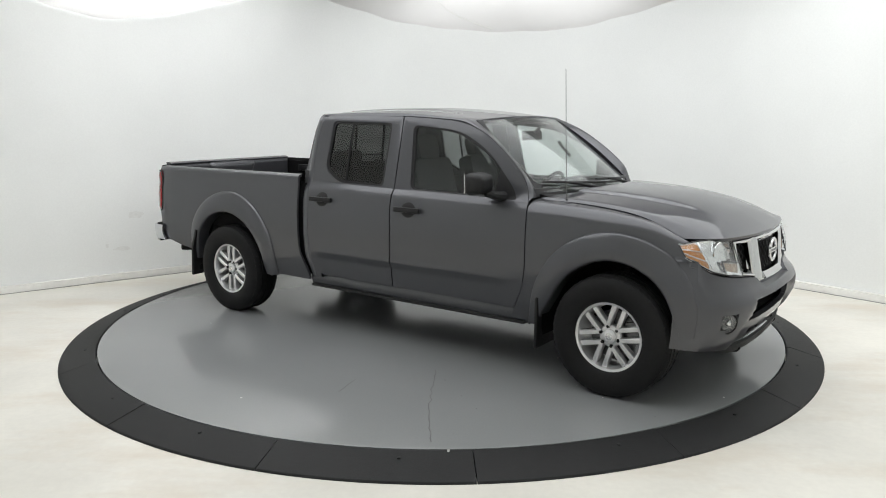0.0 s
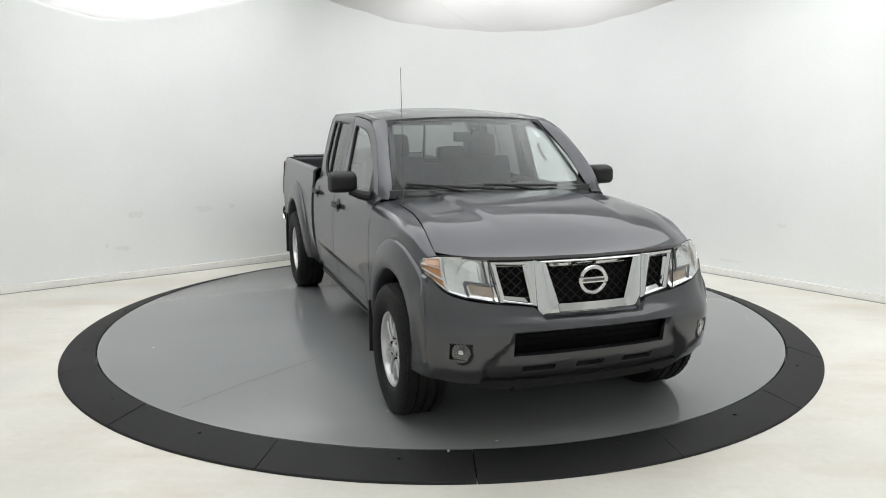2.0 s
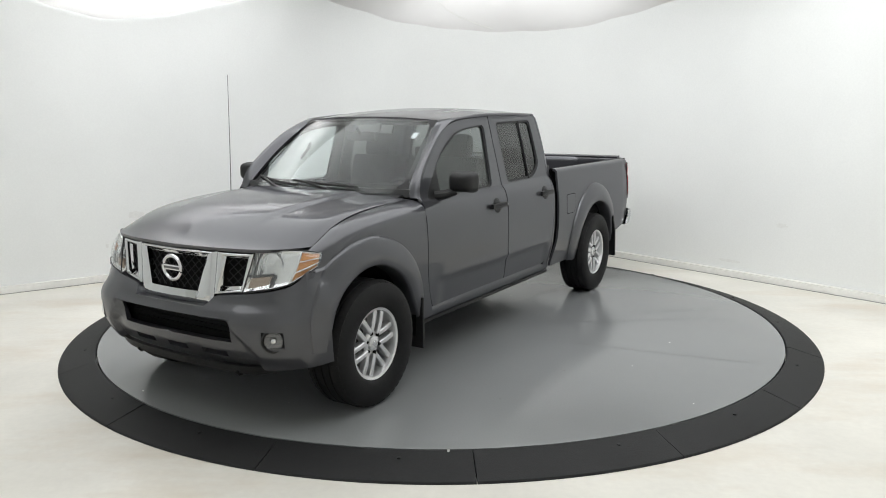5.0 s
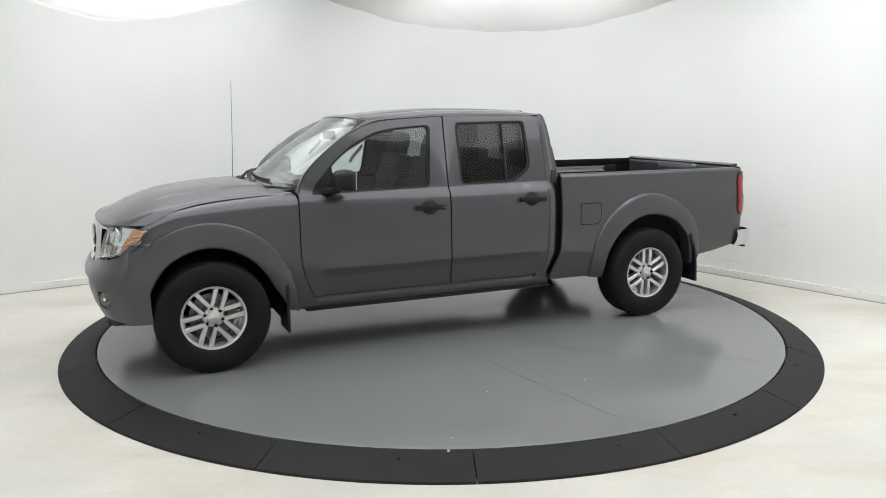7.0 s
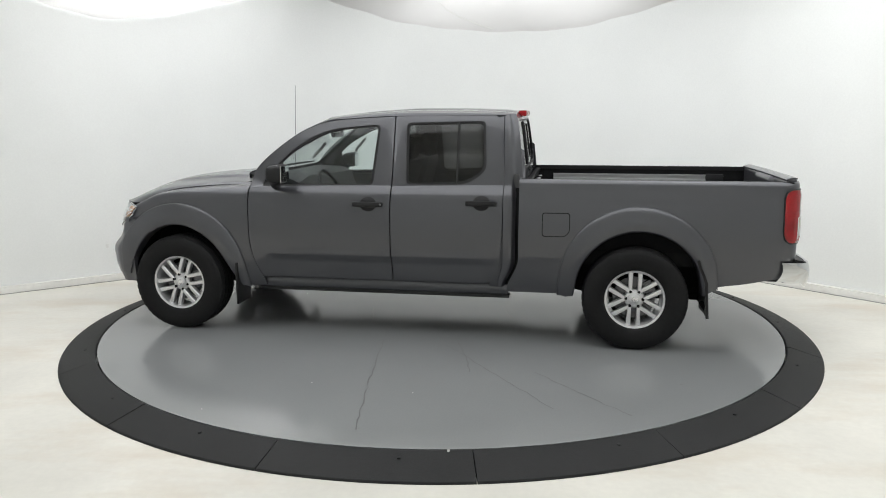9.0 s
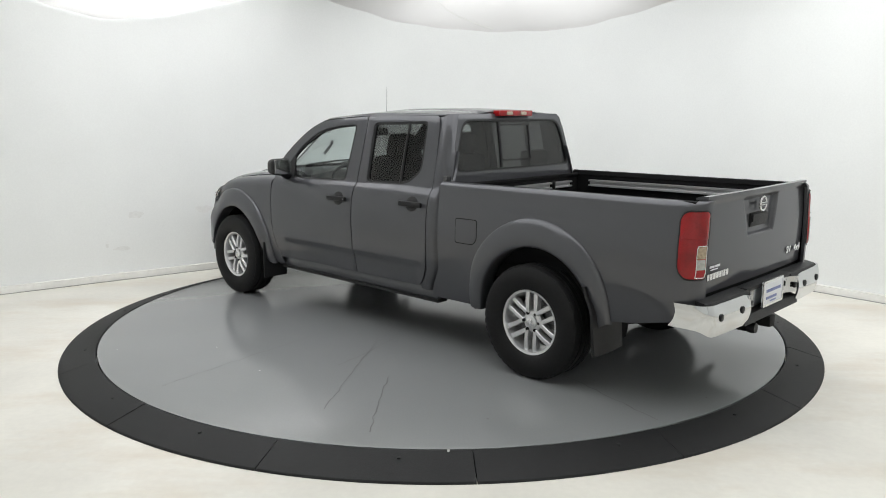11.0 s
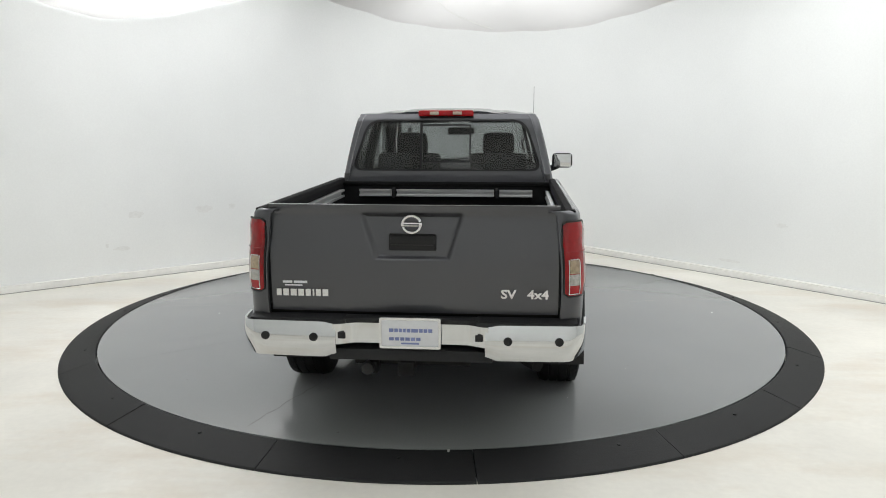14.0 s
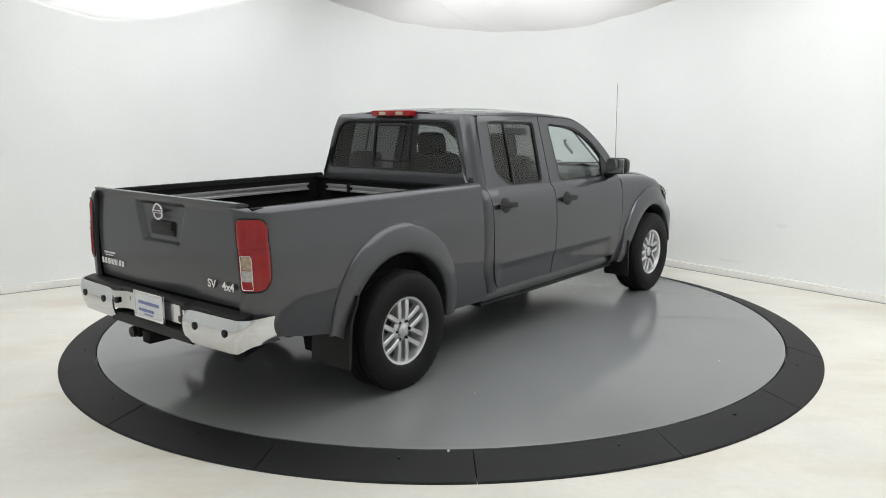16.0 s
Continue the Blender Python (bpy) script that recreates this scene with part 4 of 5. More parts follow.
BED_LOW = spline((-4.66, 0.575), (-4.44, 0.535), (-4.31, 0.507), (-4.12, 0.475), (-3.97, 0.400), (-3.0, 0.385), (-2.7, 0.385))
TAIL_X = spline((0, -4.40), (0.3, -4.50), (0.6, -4.59), (0.8, -4.635), (0.93, -4.652), (1, -4.655))
TAIL_Y = spline((0, 0.0), (0.3, 0.004), (0.6, 0.022), (0.8, 0.055), (0.93, 0.095), (1, 0.128))


def bed_low(x):
    best = BED_LOW(x)
    for k in range(241):
        d = -8 + 196 * k / 240
        a = radians(d)
        r = RR_IN(d) + 0.03
        if abs(-3.553 + r * math.cos(a) - x) < 0.014:
            best = max(best, 0.373 + r * math.sin(a))
    return best


def bed_pt(u, v):
    if u <= 1:
        x, dy = -2.706 - (4.40 - 2.706) * u, 0.0
    else:
        x, dy = TAIL_X(u - 1), TAIL_Y(u - 1)
    lo = bed_low(x) if x > -4.5 else BED_LOW(x) + 0.05 * (u - 1.4 if u > 1.4 else 0)
    sh = 1.190
    if v <= 0.7:
        z = lo + (sh - lo) * v / 0.7
        x += 0.085 * (1 - ease(0.40, 0.64, z)) * max(0.0, 1 - u * 7)
        return Vector((x, yb(-3.0, min(z, 1.06)) - dy - 0.012 * ease(1.06, 1.19, z), z))
    a = (v - 0.7) / 0.3 * math.pi / 2
    y0 = yb(-3.0, 1.06) - 0.012 - dy
    return Vector((x, y0 - 0.045 * (1 - math.cos(a)), sh + 0.040 * math.sin(a)))


beds = both("bed_side", shell(*flip(grid(bed_pt, steps(0, 1, 70) + steps(1.04, 2, 20), steps(0, 0.7, 18) + steps(0.75, 1, 6))), 0.02), PAINT)


def rear_flare():
    rows = [(-0.02, -0.075), (0.0, 0.018), (0.03, 0.034), (0.10, 0.040), (0.45, 0.036), (0.78, 0.026), (0.93, 0.016), (0.965, 0.012), (0.985, 0.004), (1.0, -0.004)]

    def fn(u, v):
        d = -6 + 186 * u
        a = radians(d)
        f, out = rows[v]
        r = RR_IN(d) + (RR_OUT(d) - RR_IN(d)) * f
        x, z = -3.553 + r * math.cos(a), 0.373 + r * math.sin(a)
        z = max(z, BED_LOW(x) - 0.01)
        return Vector((x, yb(-3.0, min(z, 1.06)) + out, z))
    return shell(*flip(grid(fn, steps(0, 1, 60), list(range(len(rows))))), 0.008)


both("rear_flare", rear_flare(), PAINT, "", beds, 50)
add("fuel_door", join(fill_loop(loop_round([(-2.882, 0.986), (-2.882, 0.822), (-3.040, 0.822), (-3.072, 0.855), (-3.072, 0.986)], 0.02), lambda x, z: Vector((x, yb(-3, z) + 0.0025, z)), 0.004)), PAINT, beds[0], "square fuel filler door")
add("fuel_door_gap", frame_loft(loop_round([(-2.882, 0.986), (-2.882, 0.822), (-3.040, 0.822), (-3.072, 0.855), (-3.072, 0.986)], 0.02), loop_round([(-2.876, 0.992), (-2.876, 0.816), (-3.043, 0.816), (-3.078, 0.853), (-3.078, 0.992)], 0.022), lambda x, z: Vector((x, yb(-3, z) + 0.0008, z)), 1, 0.002), LINER, beds[0], "dark gap")
inner_y = 0.765
both("bed_rail_cap", shell(*grid(lambda u, v: Vector((-2.72 - 1.88 * u, 0.812 - 0.055 * v, 1.227 + 0.004 * math.sin(math.pi * v) - 0.03 * ease(0.8, 1.0, v))), steps(0, 1, 20), steps(0, 1, 6)), 0.012), LINER, "black bed rail cap")
add("bed_floor", box(-4.62, -2.74, -0.76, 0.76, 0.70, 0.73), LINER, None, "black sprayed bed floor", smooth=False)
both("bed_wall", box(-4.62, -2.74, inner_y, inner_y + 0.02, 0.72, 1.215, 0.004), LINER, "black sprayed bed side")
add("bed_front_wall", join(box(-2.765, -2.740, -0.765, 0.765, 0.72, 1.195, 0.006)), LINER, None, "black sprayed bed front")
add("bed_front_rail", box(-2.778, -2.735, -0.78, 0.78, 1.182, 1.207, 0.01), LINER, None, "black front bed rail")
both("wheel_hump", box(-3.95, -3.15, 0.56, 0.763, 0.735, 0.93, 0.03), LINER, "black wheel hump in the bed")
for y in steps(-0.65, 0.65, 10):
    add("floor_rib", box(-4.6, -2.78, y - 0.025, y + 0.025, 0.731, 0.742, 0.003), LINER)
both("tie_down_rail", join(box(-4.25, -2.90, 0.728, 0.764, 1.105, 1.118), box(-4.25, -2.90, 0.728, 0.764, 1.145, 1.158), box(-4.25, -2.90, 0.752, 0.764, 1.105, 1.158)), ALLOY, "grey metal tie-down channel")
both("rail_cap_end", box(-4.40, -4.25, 0.72, 0.766, 1.098, 1.165, 0.008), BLACK, "black rail end")
for y0, y1 in ((-0.64, -0.40), (-0.36, 0.36), (0.40, 0.64)):
    add("front_tie_rail", join(box(-2.80, -2.766, y0, y1, 1.100, 1.112), box(-2.80, -2.766, y0, y1, 1.138, 1.150), box(-2.778, -2.766, y0, y1, 1.100, 1.150)), ALLOY, None, "grey metal tie-down channel")
both("rail_clip", box(-2.81, -2.77, 0.372, 0.392, 1.09, 1.16, 0.004), BLACK, "black clip")

# ---- tailgate ----
def gate_x(y, z):
    return -4.660 + 0.012 * (y / 0.73) ** 2 - 0.010 * math.sin(math.pi * min(1, max(0, (z - 0.70) / 0.55)))


def gate_pt(y, z):
    rec = 0.0
    w = 0.182 + (z - 0.977) * 0.32
    if 0.95 < z < 1.22:
        e = min(ease(0.0, 0.03, w + 0.012 - abs(y)), ease(0.972, 0.996, z))
        rec = 0.026 * e * (1 - ease(1.19, 1.215, z))
    lip = 0.014 * ease(1.195, 1.240, z)
    return Vector((gate_x(y, z) + rec - lip, y, z))


ys = sorted(set([round(v, 4) for v in steps(-0.735, -0.30, 10) + steps(-0.29, -0.15, 28) + steps(-0.14, 0.14, 10) + steps(0.15, 0.29, 28) + steps(0.30, 0.735, 10)]))
zs = steps(0.700, 0.96, 8) + steps(0.968, 1.0, 7) + steps(1.02, 1.18, 8) + steps(1.19, 1.25, 8)
gate = add("tailgate", shell(*flip(grid(gate_pt, ys, zs)), -0.05), PAINT, None, "dark grey tailgate with a recessed centre")
gate.location.x += 0.028
add("tailgate_cap", shell(*grid(lambda y, v: Vector((-4.678 + 0.012 * (y / 0.73) ** 2 + 0.075 * v, y, 1.253 + 0.006 * math.sin(math.pi * v) - 0.012 * v)), steps(-0.735, 0.735, 20), steps(0, 1, 5)), 0.014), PAINT, gate, "painted tailgate top lip")
hb = add("tailgate_handle", box(-4.654, -4.630, -0.122, 0.122, 1.018, 1.106, 0.012), BLACK, gate, "black pull handle")
add("handle_flap", box(-4.664, -4.648, -0.112, 0.112, 1.050, 1.100, 0.008), BLACK, gate, "black handle flap")
emblem(Vector((-4.672, 0.0, 1.157)), 0.046, -1, gate, SILVER)


def write(text, size, x, y, z, mat, name, parent, label, squeeze=1.0):
    """Raised letters on the tailgate, read from behind; y is the left end of the word."""
    cu = bpy.data.curves.new(name, "FONT")
    cu.body, cu.size, cu.extrude, cu.resolution_u = text, size, 0.0025, 3
    cu.offset = 0.0018
    tmp = new(name, cu)
    dg = bpy.context.evaluated_depsgraph_get()
    me = bpy.data.meshes.new_from_object(tmp.evaluated_get(dg))
    bpy.data.objects.remove(tmp)
    me.transform(Matrix.Translation((x, y, z)) @ Matrix(((0, 0, -1, 0), (-1, 0, 0, 0), (0, 1, 0, 0), (0, 0, 0, 1))) @ Matrix.Diagonal((squeeze, 1, 1, 1)))
    me.materials.clear()
    me.materials.append(mat)
    ob = new(name, me)
    ob.parent = parent
    ob["label"] = label
    return ob


def bars(name, x, y0, z0, widths, h, gap, mat, parent, label, depth=0.003):
    """A word that stays unread, as a row of plain bars."""
    sets, y = [], y0
    for w in widths:
        sets.append(box(x - depth, x, y - w, y, z0, z0 + h))
        y -= w + gap
    return add(name, join(*sets), mat, parent, label, smooth=False)


letter_y = 0.705
for letter_w in (0.026, 0.030, 0.032, 0.030, 0.028, 0.009, 0.026, 0.030):
    bars("badge_letter", -4.663, letter_y, 0.780, [letter_w], 0.036, 0.0, SILVER, gate, "silver model letter drawn as a bar", 0.006)
    letter_y -= letter_w + 0.0085
bars("dealer_sticker", -4.664, 0.672, 0.846, [0.05, 0.07], 0.012, 0.008, PLATE_W, gate, "small pale dealer sticker drawn as bars")
bars("dealer_sticker", -4.664, 0.66, 0.832, [0.09], 0.006, 0.008, PLATE_W, gate, "small pale dealer sticker drawn as bars")
write("SV", 0.062, -4.668, -0.448, 0.787, SILVER, "trim_badge", gate, "raised silver SV lettering", 1.15)
write("4x4", 0.062, -4.668, -0.580, 0.787, SILVER, "drive_badge", gate, "raised silver 4x4 lettering", 1.15)

# tail lamps
def tail_pt(u, v, d=0.012):
    s = 0.42 + 0.55 * u
    turn = lambda q, w: 1 - math.sqrt(max(0.0, 1 - (1 - min(1, q / w)) ** 2))
    z0, z1 = 0.805 + 0.075 * turn(u, 0.42) + 0.015 * turn(1 - u, 0.12), 1.180 - 0.06 * turn(u, 0.36) - 0.015 * turn(1 - u, 0.12)
    z = z0 + (z1 - z0) * v
    x, dy = TAIL_X(s), TAIL_Y(s)
    n = Vector((-ease(0.4, 0.9, s), 1 - ease(0.5, 1.0, s), 0))
    n = n.normalized() if n.length else Vector((-1, 0, 0))
    return Vector((x, yb(-3.0, min(z, 1.06)) - dy, z)) + n * d * min(1, 6 * min(u, 1 - u, v, 1 - v) + 0.35)


tails = both("tail_lamp", shell(*flip(grid(tail_pt, steps(0, 1, 20), steps(0, 1, 20))), 0.02), RED_LENS, "red tail lamp with clear reversing section")
both("reverse_lens", shell(*flip(grid(lambda u, v: tail_pt(0.60 + 0.28 * u, 0.15 + 0.15 * v, 0.0150), steps(0, 1, 6), steps(0, 1, 4))), 0.006), TAIL_CLEAR, "clear reversing lens", tails)
both("indicator_window", shell(*flip(grid(lambda u, v: tail_pt(0.60 + 0.28 * u, 0.31 + 0.18 * v, 0.0150), steps(0, 1, 6), steps(0, 1, 4))), 0.006), TAIL_AMBER, "clear indicator lens with amber bulb", tails)
both("lens_line", join(*[tube([tail_pt(u, v, 0.0135) for u in steps(0.04, 0.96, 12)], 0.0025, 5) for v in (0.60,)]), RED_LENS, "thin moulded line", tails)

win = [(0.585, 0.03), (0.90, 0.03), (0.90, 0.50), (0.62, 0.50), (0.585, 0.46)]
both("window_bezel", tube([tail_pt(p.x, p.y, 0.016) for p in dense(win, 6)], 0.0025, 6, True), SILVER, "pale bezel round the clear sections", tails)
both("lamp_seal", tube([tail_pt(p.x, p.y, 0.004) for p in dense([(0.0, 0.0), (1.0, 0.0), (1.0, 1.0), (0.0, 1.0)], 14)], 0.006, 6, True), BLACK, "dark seal", tails)

# ---- rear bumper ----
BX = spline((0.36, -4.765), (0.60, -4.758), (0.72, -4.752), (0.80, -4.748), (0.845, -4.730), (0.870, -4.690), (0.884, -4.555))


def rb_pt(u, v):
    y = 0.375 + 0.509 * u
    x = BX(y)
    lo = 0.492 + 0.045 * ease(0.79, 0.884, y) + 0.02 * (1 - ease(0.375, 0.44, y))
    hi = 0.662 + 0.012 * ease(0.375, 0.45, y)
    z = lo + (hi - lo) * v
    return Vector((x + 0.018 * (1 - math.sin(math.pi * (0.18 + 0.64 * v))) * 2 + 0.10 * (1 - v) ** 2 * ease(0.75, 0.872, y) * 0.3, y, z))


rear_ends = both("rear_bumper", shell(*grid(rb_pt, steps(0, 0.8, 14) + steps(0.83, 1, 10), steps(0, 1, 10)), 0.012), CHROME, "chrome rear bumper end")
mid = add("bumper_middle", shell(*flip(grid(lambda y, z: Vector((-4.712 - 0.045 * ease(0.27, 0.385, abs(y)), y, z)), steps(-0.39, 0.39, 30), steps(0.560, 0.664, 4))), -0.012), CHROME, None, "chrome bumper middle")
both("bumper_pad", shell(*grid(lambda u, v: Vector((-4.64 - (abs(BX(0.33 + 0.50 * u)) - 4.65 - 0.022) * v, 0.33 + 0.50 * u, 0.690 - 0.012 * v - 0.02 * ease(0.85, 1, v))), steps(0, 1, 16), steps(0, 1, 8)), 0.025), BLACK, "black step pad", rear_ends)
add("bumper_step", shell(*grid(lambda u, v: Vector((-4.66 - 0.090 * v, (0.44 - 0.03 * v) * u, 0.545 - 0.018 * v - 0.045 * ease(0.86, 1, v))), steps(-1, 1, 16), steps(0, 1, 10)), 0.02), BLACK, None, "black lower step")
add("step_pad_middle", box(-4.72, -4.64, -0.34, 0.34, 0.664, 0.690, 0.008), BLACK, None, "black middle step pad")
for k, s in enumerate((1, -1)):
    for y in (0.738, 0.487):
        sensor = add("parking_sensor", lathe([(0.0215, 0.0), (0.0215, -0.008), (0.017, -0.011)], 20, "x", (BX(y) + 0.004, s * y, 0.598)), BLACK, rear_ends[k], "round black parking sensor")
    add("bumper_slot", box(-4.758, -4.745, s * 0.345 - 0.02, s * 0.345 + 0.02, 0.590, 0.625, 0.006), BLACK, mid, "black bumper slot")
plate = add("licence_plate", box(-4.742, -4.732, -0.152, 0.152, 0.545, 0.700, 0.004), PLATE_W, mid, "white dealer plate with blue print drawn as bars")
add("plate_frame", frame_loft(loop_round([(-0.143, 0.556), (0.143, 0.556), (0.143, 0.689), (-0.143, 0.689)], 0.008), loop_round([(-0.154, 0.543), (0.154, 0.543), (0.154, 0.702), (-0.154, 0.702)], 0.012), lambda y, z: Vector((-4.746, y, z)), 1, -0.008), SILVER, plate, "pale plate frame")
bars("plate_print", -4.743, 0.105, 0.628, [0.022, 0.018, 0.015, 0.014, 0.018, 0.034, 0.018, 0.018, 0.02], 0.018, 0.005, PLATE_B, plate, "blue script drawn as bars", 0.0025)
bars("plate_print", -4.743, 0.105, 0.585, [0.024, 0.020, 0.020, 0.022, 0.020, 0.022], 0.016, 0.006, PLATE_B, plate, "blue lettering drawn as bars", 0.0025)
bars("plate_print", -4.743, 0.045, 0.566, [0.09], 0.008, 0.01, PLATE_B, plate, "small print drawn as a bar", 0.0025)
add("tow_hitch", join(box(-4.76, -4.55, 0.02 - 0.04, 0.02 + 0.04, 0.405, 0.475, 0.008), box(-4.66, -4.56, -0.30, 0.30, 0.43, 0.48, 0.01), box(-4.72, -4.60, 0.17, 0.23, 0.40, 0.46, 0.01)), UNDER, None, "black tow hitch receiver")
add("trailer_socket", lathe([(0.03, 0), (0.035, -0.03), (0.03, -0.05)], 16, "x", (-4.69, 0.22, 0.43)), BLACK, None, "black trailer socket")
add("exhaust_tip", tube([(-4.30, -0.52, 0.44), (-4.50, -0.58, 0.425), (-4.60, -0.64, 0.425)], [0.032, 0.032, 0.032], 14), UNDER, None, "steel exhaust tail pipe")

# ---- wheels ----
def spoke(a0, a1, r0, r1, w0, w1):
    """One leg of a twin spoke, on the rim's face; the wheel's outside is y > 0."""
    p, q = Vector((math.cos(a0), math.sin(a0))) * r0, Vector((math.cos(a1), math.sin(a1))) * r1
    d = (q - p).normalized()
    n = Vector((-d.y, d.x))
    vs = []
    for t in (0, 0.5, 0.85, 1):
        c = p.lerp(q, t)
        w = w0 + (w1 - w0) * t
        h = 0.075 + 0.012 * math.sin(math.pi * (0.25 + 0.6 * t))
        for off, y in ((-w, h - 0.045), (-w, h - 0.005), (-w * 0.72, h), (w * 0.72, h), (w, h - 0.005), (w, h - 0.045)):
            vs.append(Vector((c.x + n.x * off, y, c.y + n.y * off)))
    fs = [(i * 6 + j, i * 6 + (j + 1) % 6, i * 6 + 6 + (j + 1) % 6, i * 6 + 6 + j) for i in range(3) for j in range(6)] + [tuple(range(6)), tuple(range(18, 24))]
    return vs, fs


def tyre_data():
    half_p = [(0.212, 0.100), (0.222, 0.113), (0.236, 0.120), (0.262, 0.128), (0.300, 0.131), (0.330, 0.127), (0.352, 0.119), (0.366, 0.108), (0.3745, 0.092), (0.3755, 0.062), (0.367, 0.060), (0.367, 0.050), (0.376, 0.048), (0.3765, 0.006), (0.368, 0.004)]
    prof = half_p + [(r, -h) for r, h in reversed(half_p)]
    body = lathe(prof + [(0.205, -0.09), (0.205, 0.09), prof[0]], 72, "y", close=False)
    return body


def tread_data():
    lugs = []
    for k in range(44):
        for s in (-1, 1):
            a = 2 * math.pi * (k + (0.5 if s > 0 else 0)) / 44
            b = box(0.350, 0.3785, s * 0.072 if s > 0 else -0.112, 0.112 if s > 0 else -0.072, -0.017, 0.017)
            m = Matrix.Rotation(a, 4, "Y")
            vs = []
            for v in b[0]:
                v = v.copy()
                if abs(v.y) > 0.1:
                    v.x -= 0.012
                vs.append(m @ v)
            lugs.append((vs, b[1]))
    return join(*lugs)


TREAD_DATA = tread_data()
TYRE_DATA = tyre_data()
BARREL = lathe([(0.214, 0.105), (0.217, 0.100), (0.206, 0.094), (0.200, 0.060), (0.190, 0.0), (0.196, -0.08), (0.212, -0.10), (0.205, -0.10), (0.182, 0.0), (0.192, 0.07), (0.200, 0.100), (0.214, 0.105)], 56, "y", close=False)


def wheel(x, s):
    m = pose(x, 0.795 * s, 0.3745, 0, 0, 0 if s > 0 else 180)
    w = part("wheel", BARREL, ALLOY, truck, "silver alloy wheel with six twin spokes and black tyre")
    w.matrix_basis = Matrix.Translation((OX, OY, 0)) @ m @ pose(0, 0, 0, 0, 12 + 17 * (x < -1), 0)
    part("tyre", TYRE_DATA, TYRE, w, "black all-terrain tyre", angle=30)
    tagged(part("tread", TREAD_DATA, TYRE, w, "", False), kind="stuff")
    for k in range(6):
        a = 2 * math.pi * k / 6
        for g in (-1, 1):
            part("spoke", spoke(a + g * 0.50, a + g * 0.168, 0.066, 0.208, 0.0130, 0.0165), ALLOY, w)
        b = a + math.pi / 6
        part("lug_nut", lathe([(0.0125, 0.05), (0.0125, 0.080), (0.008, 0.086)], 6, "y", (0.062 * math.cos(b), 0, 0.062 * math.sin(b))), UNDER, w, "dark lug nut")
    part("wheel_hub", lathe([(0.072, 0.03), (0.072, 0.060), (0.064, 0.070), (0.045, 0.073), (0.042, 0.083), (0.034, 0.088), (0.010, 0.090)], 30, "y"), ALLOY, w)
    part("hub_emblem", lathe([(0.022, 0.0885), (0.022, 0.0905), (0.016, 0.0915)], 20, "y"), SILVER, w, "silver hub emblem")
    part("brake_disc", lathe([(0.05, 0.0), (0.150, 0.0), (0.152, 0.012), (0.05, 0.014)], 40, "y"), STEEL, w, "steel brake disc")
    part("brake_caliper", box(-0.165, -0.09, -0.02, 0.035, -0.07, 0.07, 0.012), STEEL, w, "dark brake caliper")


for x in (0.0, -3.553):
    for s in (1, -1):
        wheel(x, s)

# ---- underbody ----
add("chassis", join(box(-4.15, 0.50, 0.42, 0.50, 0.39, 0.50, 0.01), box(-4.15, 0.50, -0.50, -0.42, 0.39, 0.50, 0.01), *[box(x - 0.05, x + 0.05, -0.45, 0.45, 0.38, 0.46) for x in (0.35, -0.7, -1.6, -2.5)],
                    box(-0.55, 0.45, -0.45, 0.45, 0.30, 0.70, 0.03), box(-2.5, -1.3, 0.05, 0.40, 0.34, 0.46, 0.03), box(-1.2, -0.6, -0.2, 0.2, 0.30, 0.44, 0.03), box(-4.6, -2.7, -0.75, 0.75, 0.60, 0.70)), UNDER, None, "black chassis and gearbox", smooth=False)
add("rear_axle", join(tube([(-3.553, -0.68, 0.373), (-3.553, 0.68, 0.373)], 0.045, 12), lathe([(0.05, -0.13), (0.13, -0.06), (0.15, 0), (0.13, 0.06), (0.05, 0.13)], 20, "x", (-3.553, 0, 0.373)), tube([(-3.5, 0, 0.38), (-1.0, 0, 0.42)], 0.04, 10)), UNDER, None, "black rear axle and driveshaft")
add("front_axle", join(tube([(0, -0.68, 0.373), (0, 0.68, 0.373)], 0.035, 12), *[tube([(0.0, s * 0.62, 0.40), (-0.02, s * 0.58, 0.75)], 0.05, 10) for s in (-1, 1)]), UNDER, None, "black front axle and struts")
both("leaf_spring", join(*[tube([(-3.553 + 0.62 * t, 0.52, 0.33 + 0.10 * t * t - 0.012 * k) for t in steps(-1 + 0.2 * k, 1 - 0.2 * k, 10)], 0.012, 6) for k in range(3)]), UNDER, "black leaf spring")

# ---- mirrors, antenna ----
def mirror_data():
    bm = bmesh.new()
    bmesh.ops.create_cube(bm, size=1)
    for v in bm.verts:
        k = 0.80 if v.co.x > 0 else 1.0
        v.co = Vector((-0.885 + v.co.x * 0.13, 0.965 + v.co.y * 0.205 * k, 1.258 + v.co.z * 0.150 * k))
    bmesh.ops.bevel(bm, geom=list(bm.edges), offset=0.048, segments=5, affect="EDGES", profile=0.6)
    bm.verts.index_update()
    data = [v.co.copy() for v in bm.verts], [tuple(v.index for v in f.verts) for f in bm.faces]
    bm.free()
    return data


mirrors = both("side_mirror", mirror_data(), BLACK, "black plastic side mirror")
both("mirror_arm", join(tube([(-0.80, 0.80, 1.165), (-0.83, 0.86, 1.175), (-0.87, 0.92, 1.20)], [0.035, 0.03, 0.028], 10)), BLACK, "black mirror arm", mirrors)
both("mirror_glass", box(-0.9535, -0.948, 0.885, 1.046, 1.198, 1.318, 0.002), CHROME, "mirror glass", mirrors)
both("mirror_sail", fill_loop(loop_round([(-0.706, 1.158), (-0.742, 1.232), (-0.86, 1.352), (-0.875, 1.158)], 0.01), lambda x, z: Vector((x, yb(x, z) - 0.004, z)), 0.012), BLACK, "black mirror corner panel", front_doors)
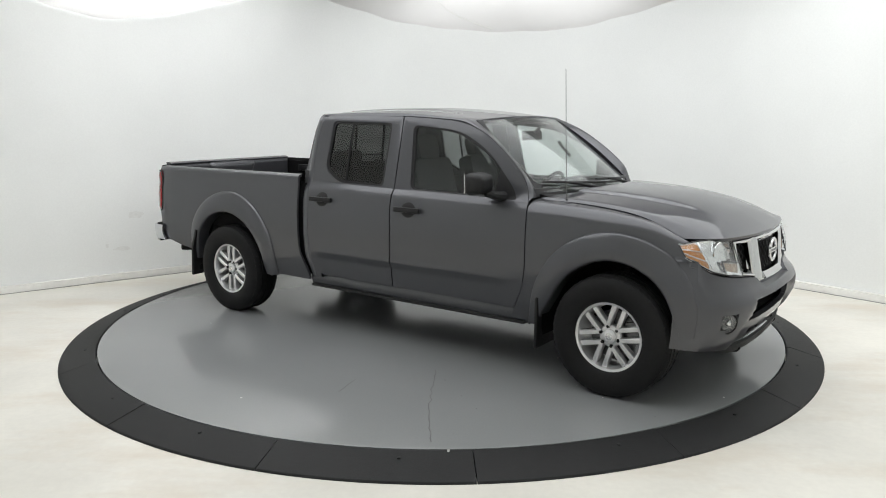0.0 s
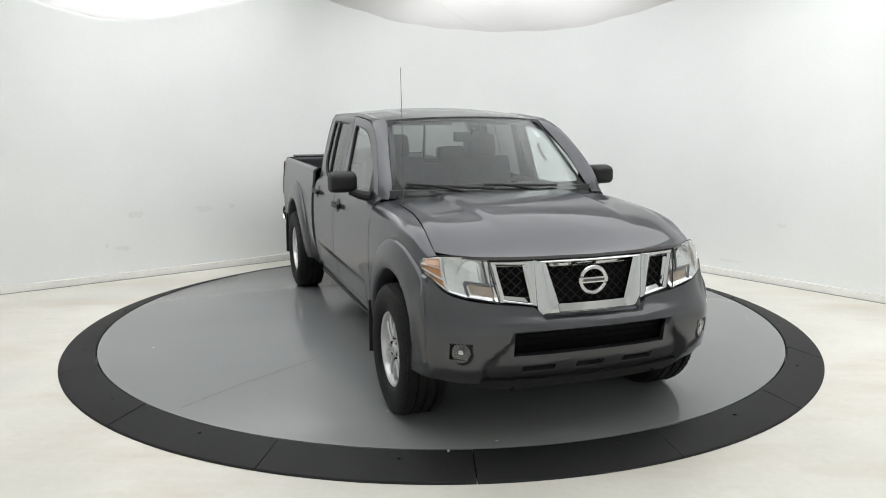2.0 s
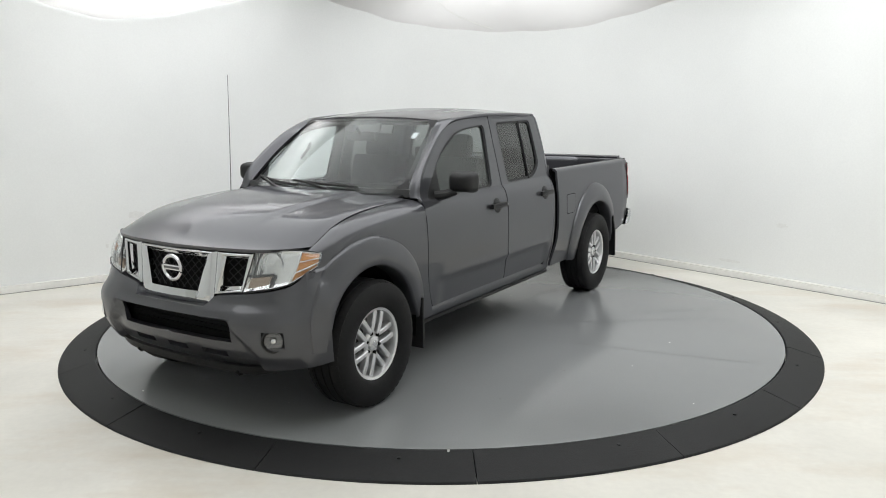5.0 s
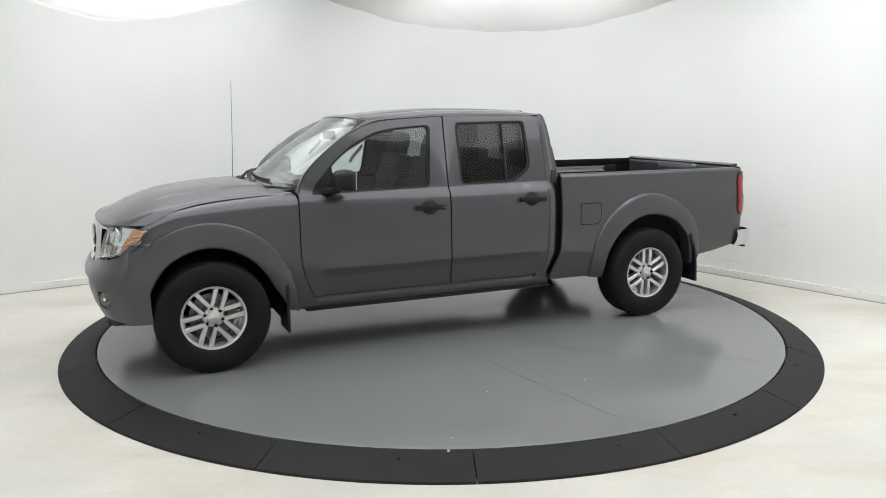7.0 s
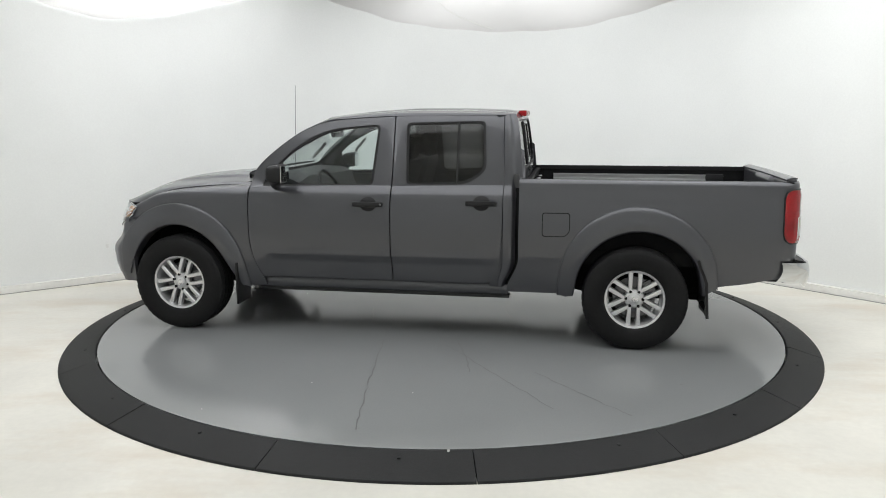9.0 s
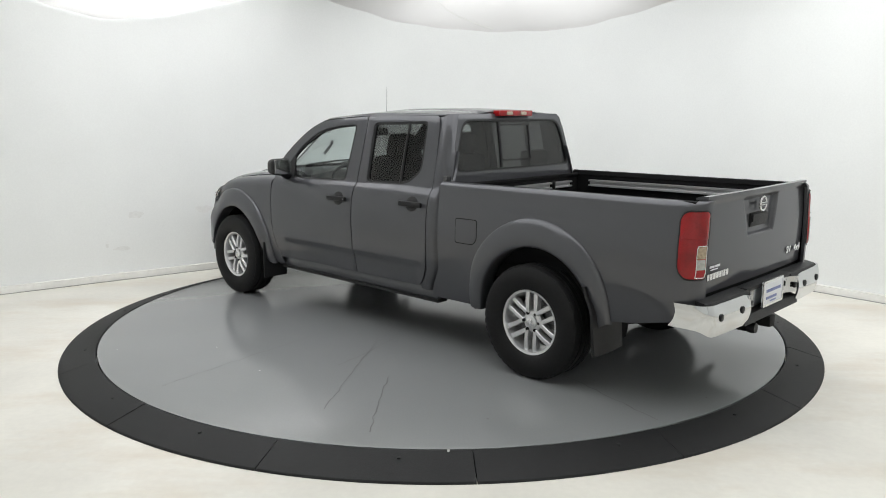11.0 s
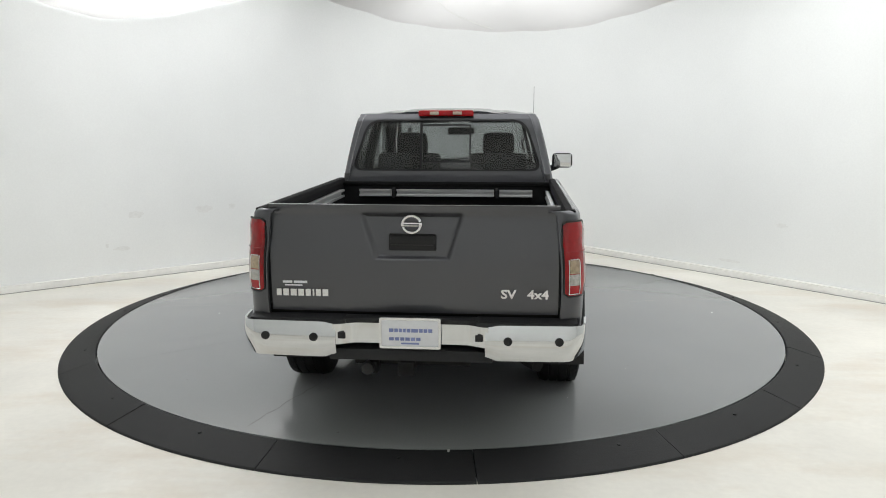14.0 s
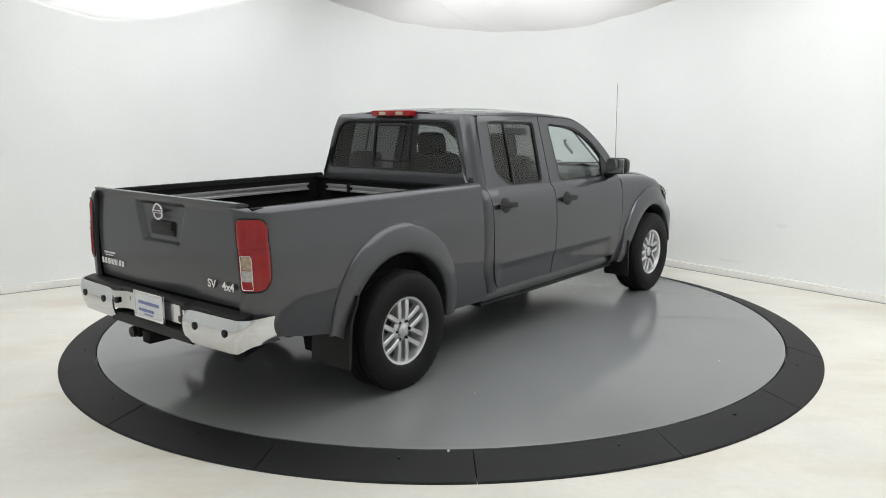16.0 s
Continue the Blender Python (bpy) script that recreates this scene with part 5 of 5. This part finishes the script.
ant = add("antenna", tube([(-0.405, -0.690, 1.15), (-0.418, -0.692, 1.5), (-0.431, -0.696, 1.972)], [0.0034, 0.0026, 0.0018], 8), STEEL, None, "thin black whip antenna")
add("antenna_base", lathe([(0.016, -0.01), (0.016, 0.012), (0.008, 0.03)], 14, "z", (-0.404, -0.690, 1.135)), BLACK, ant)

# ---- cabin ----
def seat(x, y, w, back_top, rest=True):
    """A seat of cushion, backrest and headrest, facing forward."""
    st = add("seat", box(x - 0.05, x + 0.46, y - w, y + w, 0.66, 0.80, 0.05), SEAT, None, "dark grey cloth seat")

    def lean(data):
        m = Matrix.Translation((x, 0, 0.76)) @ Matrix.Rotation(radians(-14), 4, "Y") @ Matrix.Translation((-x, 0, -0.76))
        return [m @ Vector(v) for v in data[0]], data[1]
    add("backrest", lean(box(x - 0.09, x + 0.06, y - w * 0.94, y + w * 0.94, 0.74, back_top, 0.055)), SEAT, st)
    if rest:
        add("headrest", lean(box(x - 0.07, x + 0.05, y - 0.135, y + 0.135, back_top - 0.02, back_top + 0.185, 0.06)), SEAT, st)
        add("headrest_post", lean(join(*[tube([(x - 0.01, y + d, back_top - 0.05), (x - 0.01, y + d, back_top + 0.06)], 0.006, 6) for d in (-0.06, 0.06)])), STEEL, st)
    return st


seat(-1.62, 0.37, 0.26, 1.385)
seat(-1.62, -0.37, 0.26, 1.385)
bench = seat(-2.46, 0.0, 0.66, 1.27, False)
for y in (-0.40, 0.40):
    add("headrest", box(-2.64, -2.52, y - 0.13, y + 0.13, 1.27, 1.41, 0.045), SEAT, bench)
dash = add("dashboard", shell(*grid(lambda u, v: Vector((-0.62 - 0.36 * v + 0.12 * (1 - u * u) * (1 - v), 0.72 * u, 1.168 - 0.03 * v * v - 0.16 * ease(0.82, 1, v) + 0.03 * math.exp(-((u - 0.5) / 0.25) ** 2) * ease(0.5, 0.8, v))), steps(-1, 1, 24), steps(0, 1, 12)), 0.05), TRIM, None, "dark grey dashboard")
add("centre_console", box(-1.50, -0.90, -0.13, 0.13, 0.50, 0.86, 0.04), TRIM, dash)
wheel_c = Vector((-1.13, 0.37, 1.08))
ax_s = Vector((-0.87, 0, 0.5)).normalized()
up_s = Vector((0.5, 0, 0.87)).normalized()
wheel_rim = [wheel_c + (up_s * math.cos(a) + Vector((0, 1, 0)) * math.sin(a)) * 0.185 for a in steps(0, 2 * math.pi * 31 / 32, 31)]
steer = add("steering_wheel", tube(wheel_rim, 0.015, 8, True), BLACK, None, "black steering wheel")
add("steering_hub", join(tube([wheel_c + Vector((0, -0.17, 0)), wheel_c, wheel_c + Vector((0, 0.17, 0))], [0.016, 0.05, 0.016], 10), tube([wheel_c, wheel_c - up_s * 0.17], 0.02, 8), tube([wheel_c, wheel_c - ax_s * 0.25], 0.035, 8)), BLACK, steer)
inner_mirror = add("rear_view_mirror", box(-1.085, -1.045, -0.125, 0.125, 1.505, 1.575, 0.014), BLACK, None, "black rear-view mirror")
add("mirror_stalk", tube([(-1.04, 0, 1.56), (-1.0, 0, 1.60)], 0.012, 8), BLACK, inner_mirror)
both("sun_visor", box(-1.36, -1.17, 0.10, 0.50, 1.620, 1.638, 0.006), HEADLINER, "grey sun visor")
both("grab_handle", tube([(-1.05, 0.60, 1.36), (-1.07, 0.585, 1.39), (-1.12, 0.575, 1.44), (-1.15, 0.585, 1.475)], 0.012, 8), HEADLINER, "grey grab handle")


# ---- movement ----
def motions():
    rows = [(0.5 * k, pose(0, 0, 0, 0, 0, -36.687 - 17.0541 * 0.5 * k)) for k in range(33)]
    walk(turntable, rows)
    walk(truck, rows)


motions()
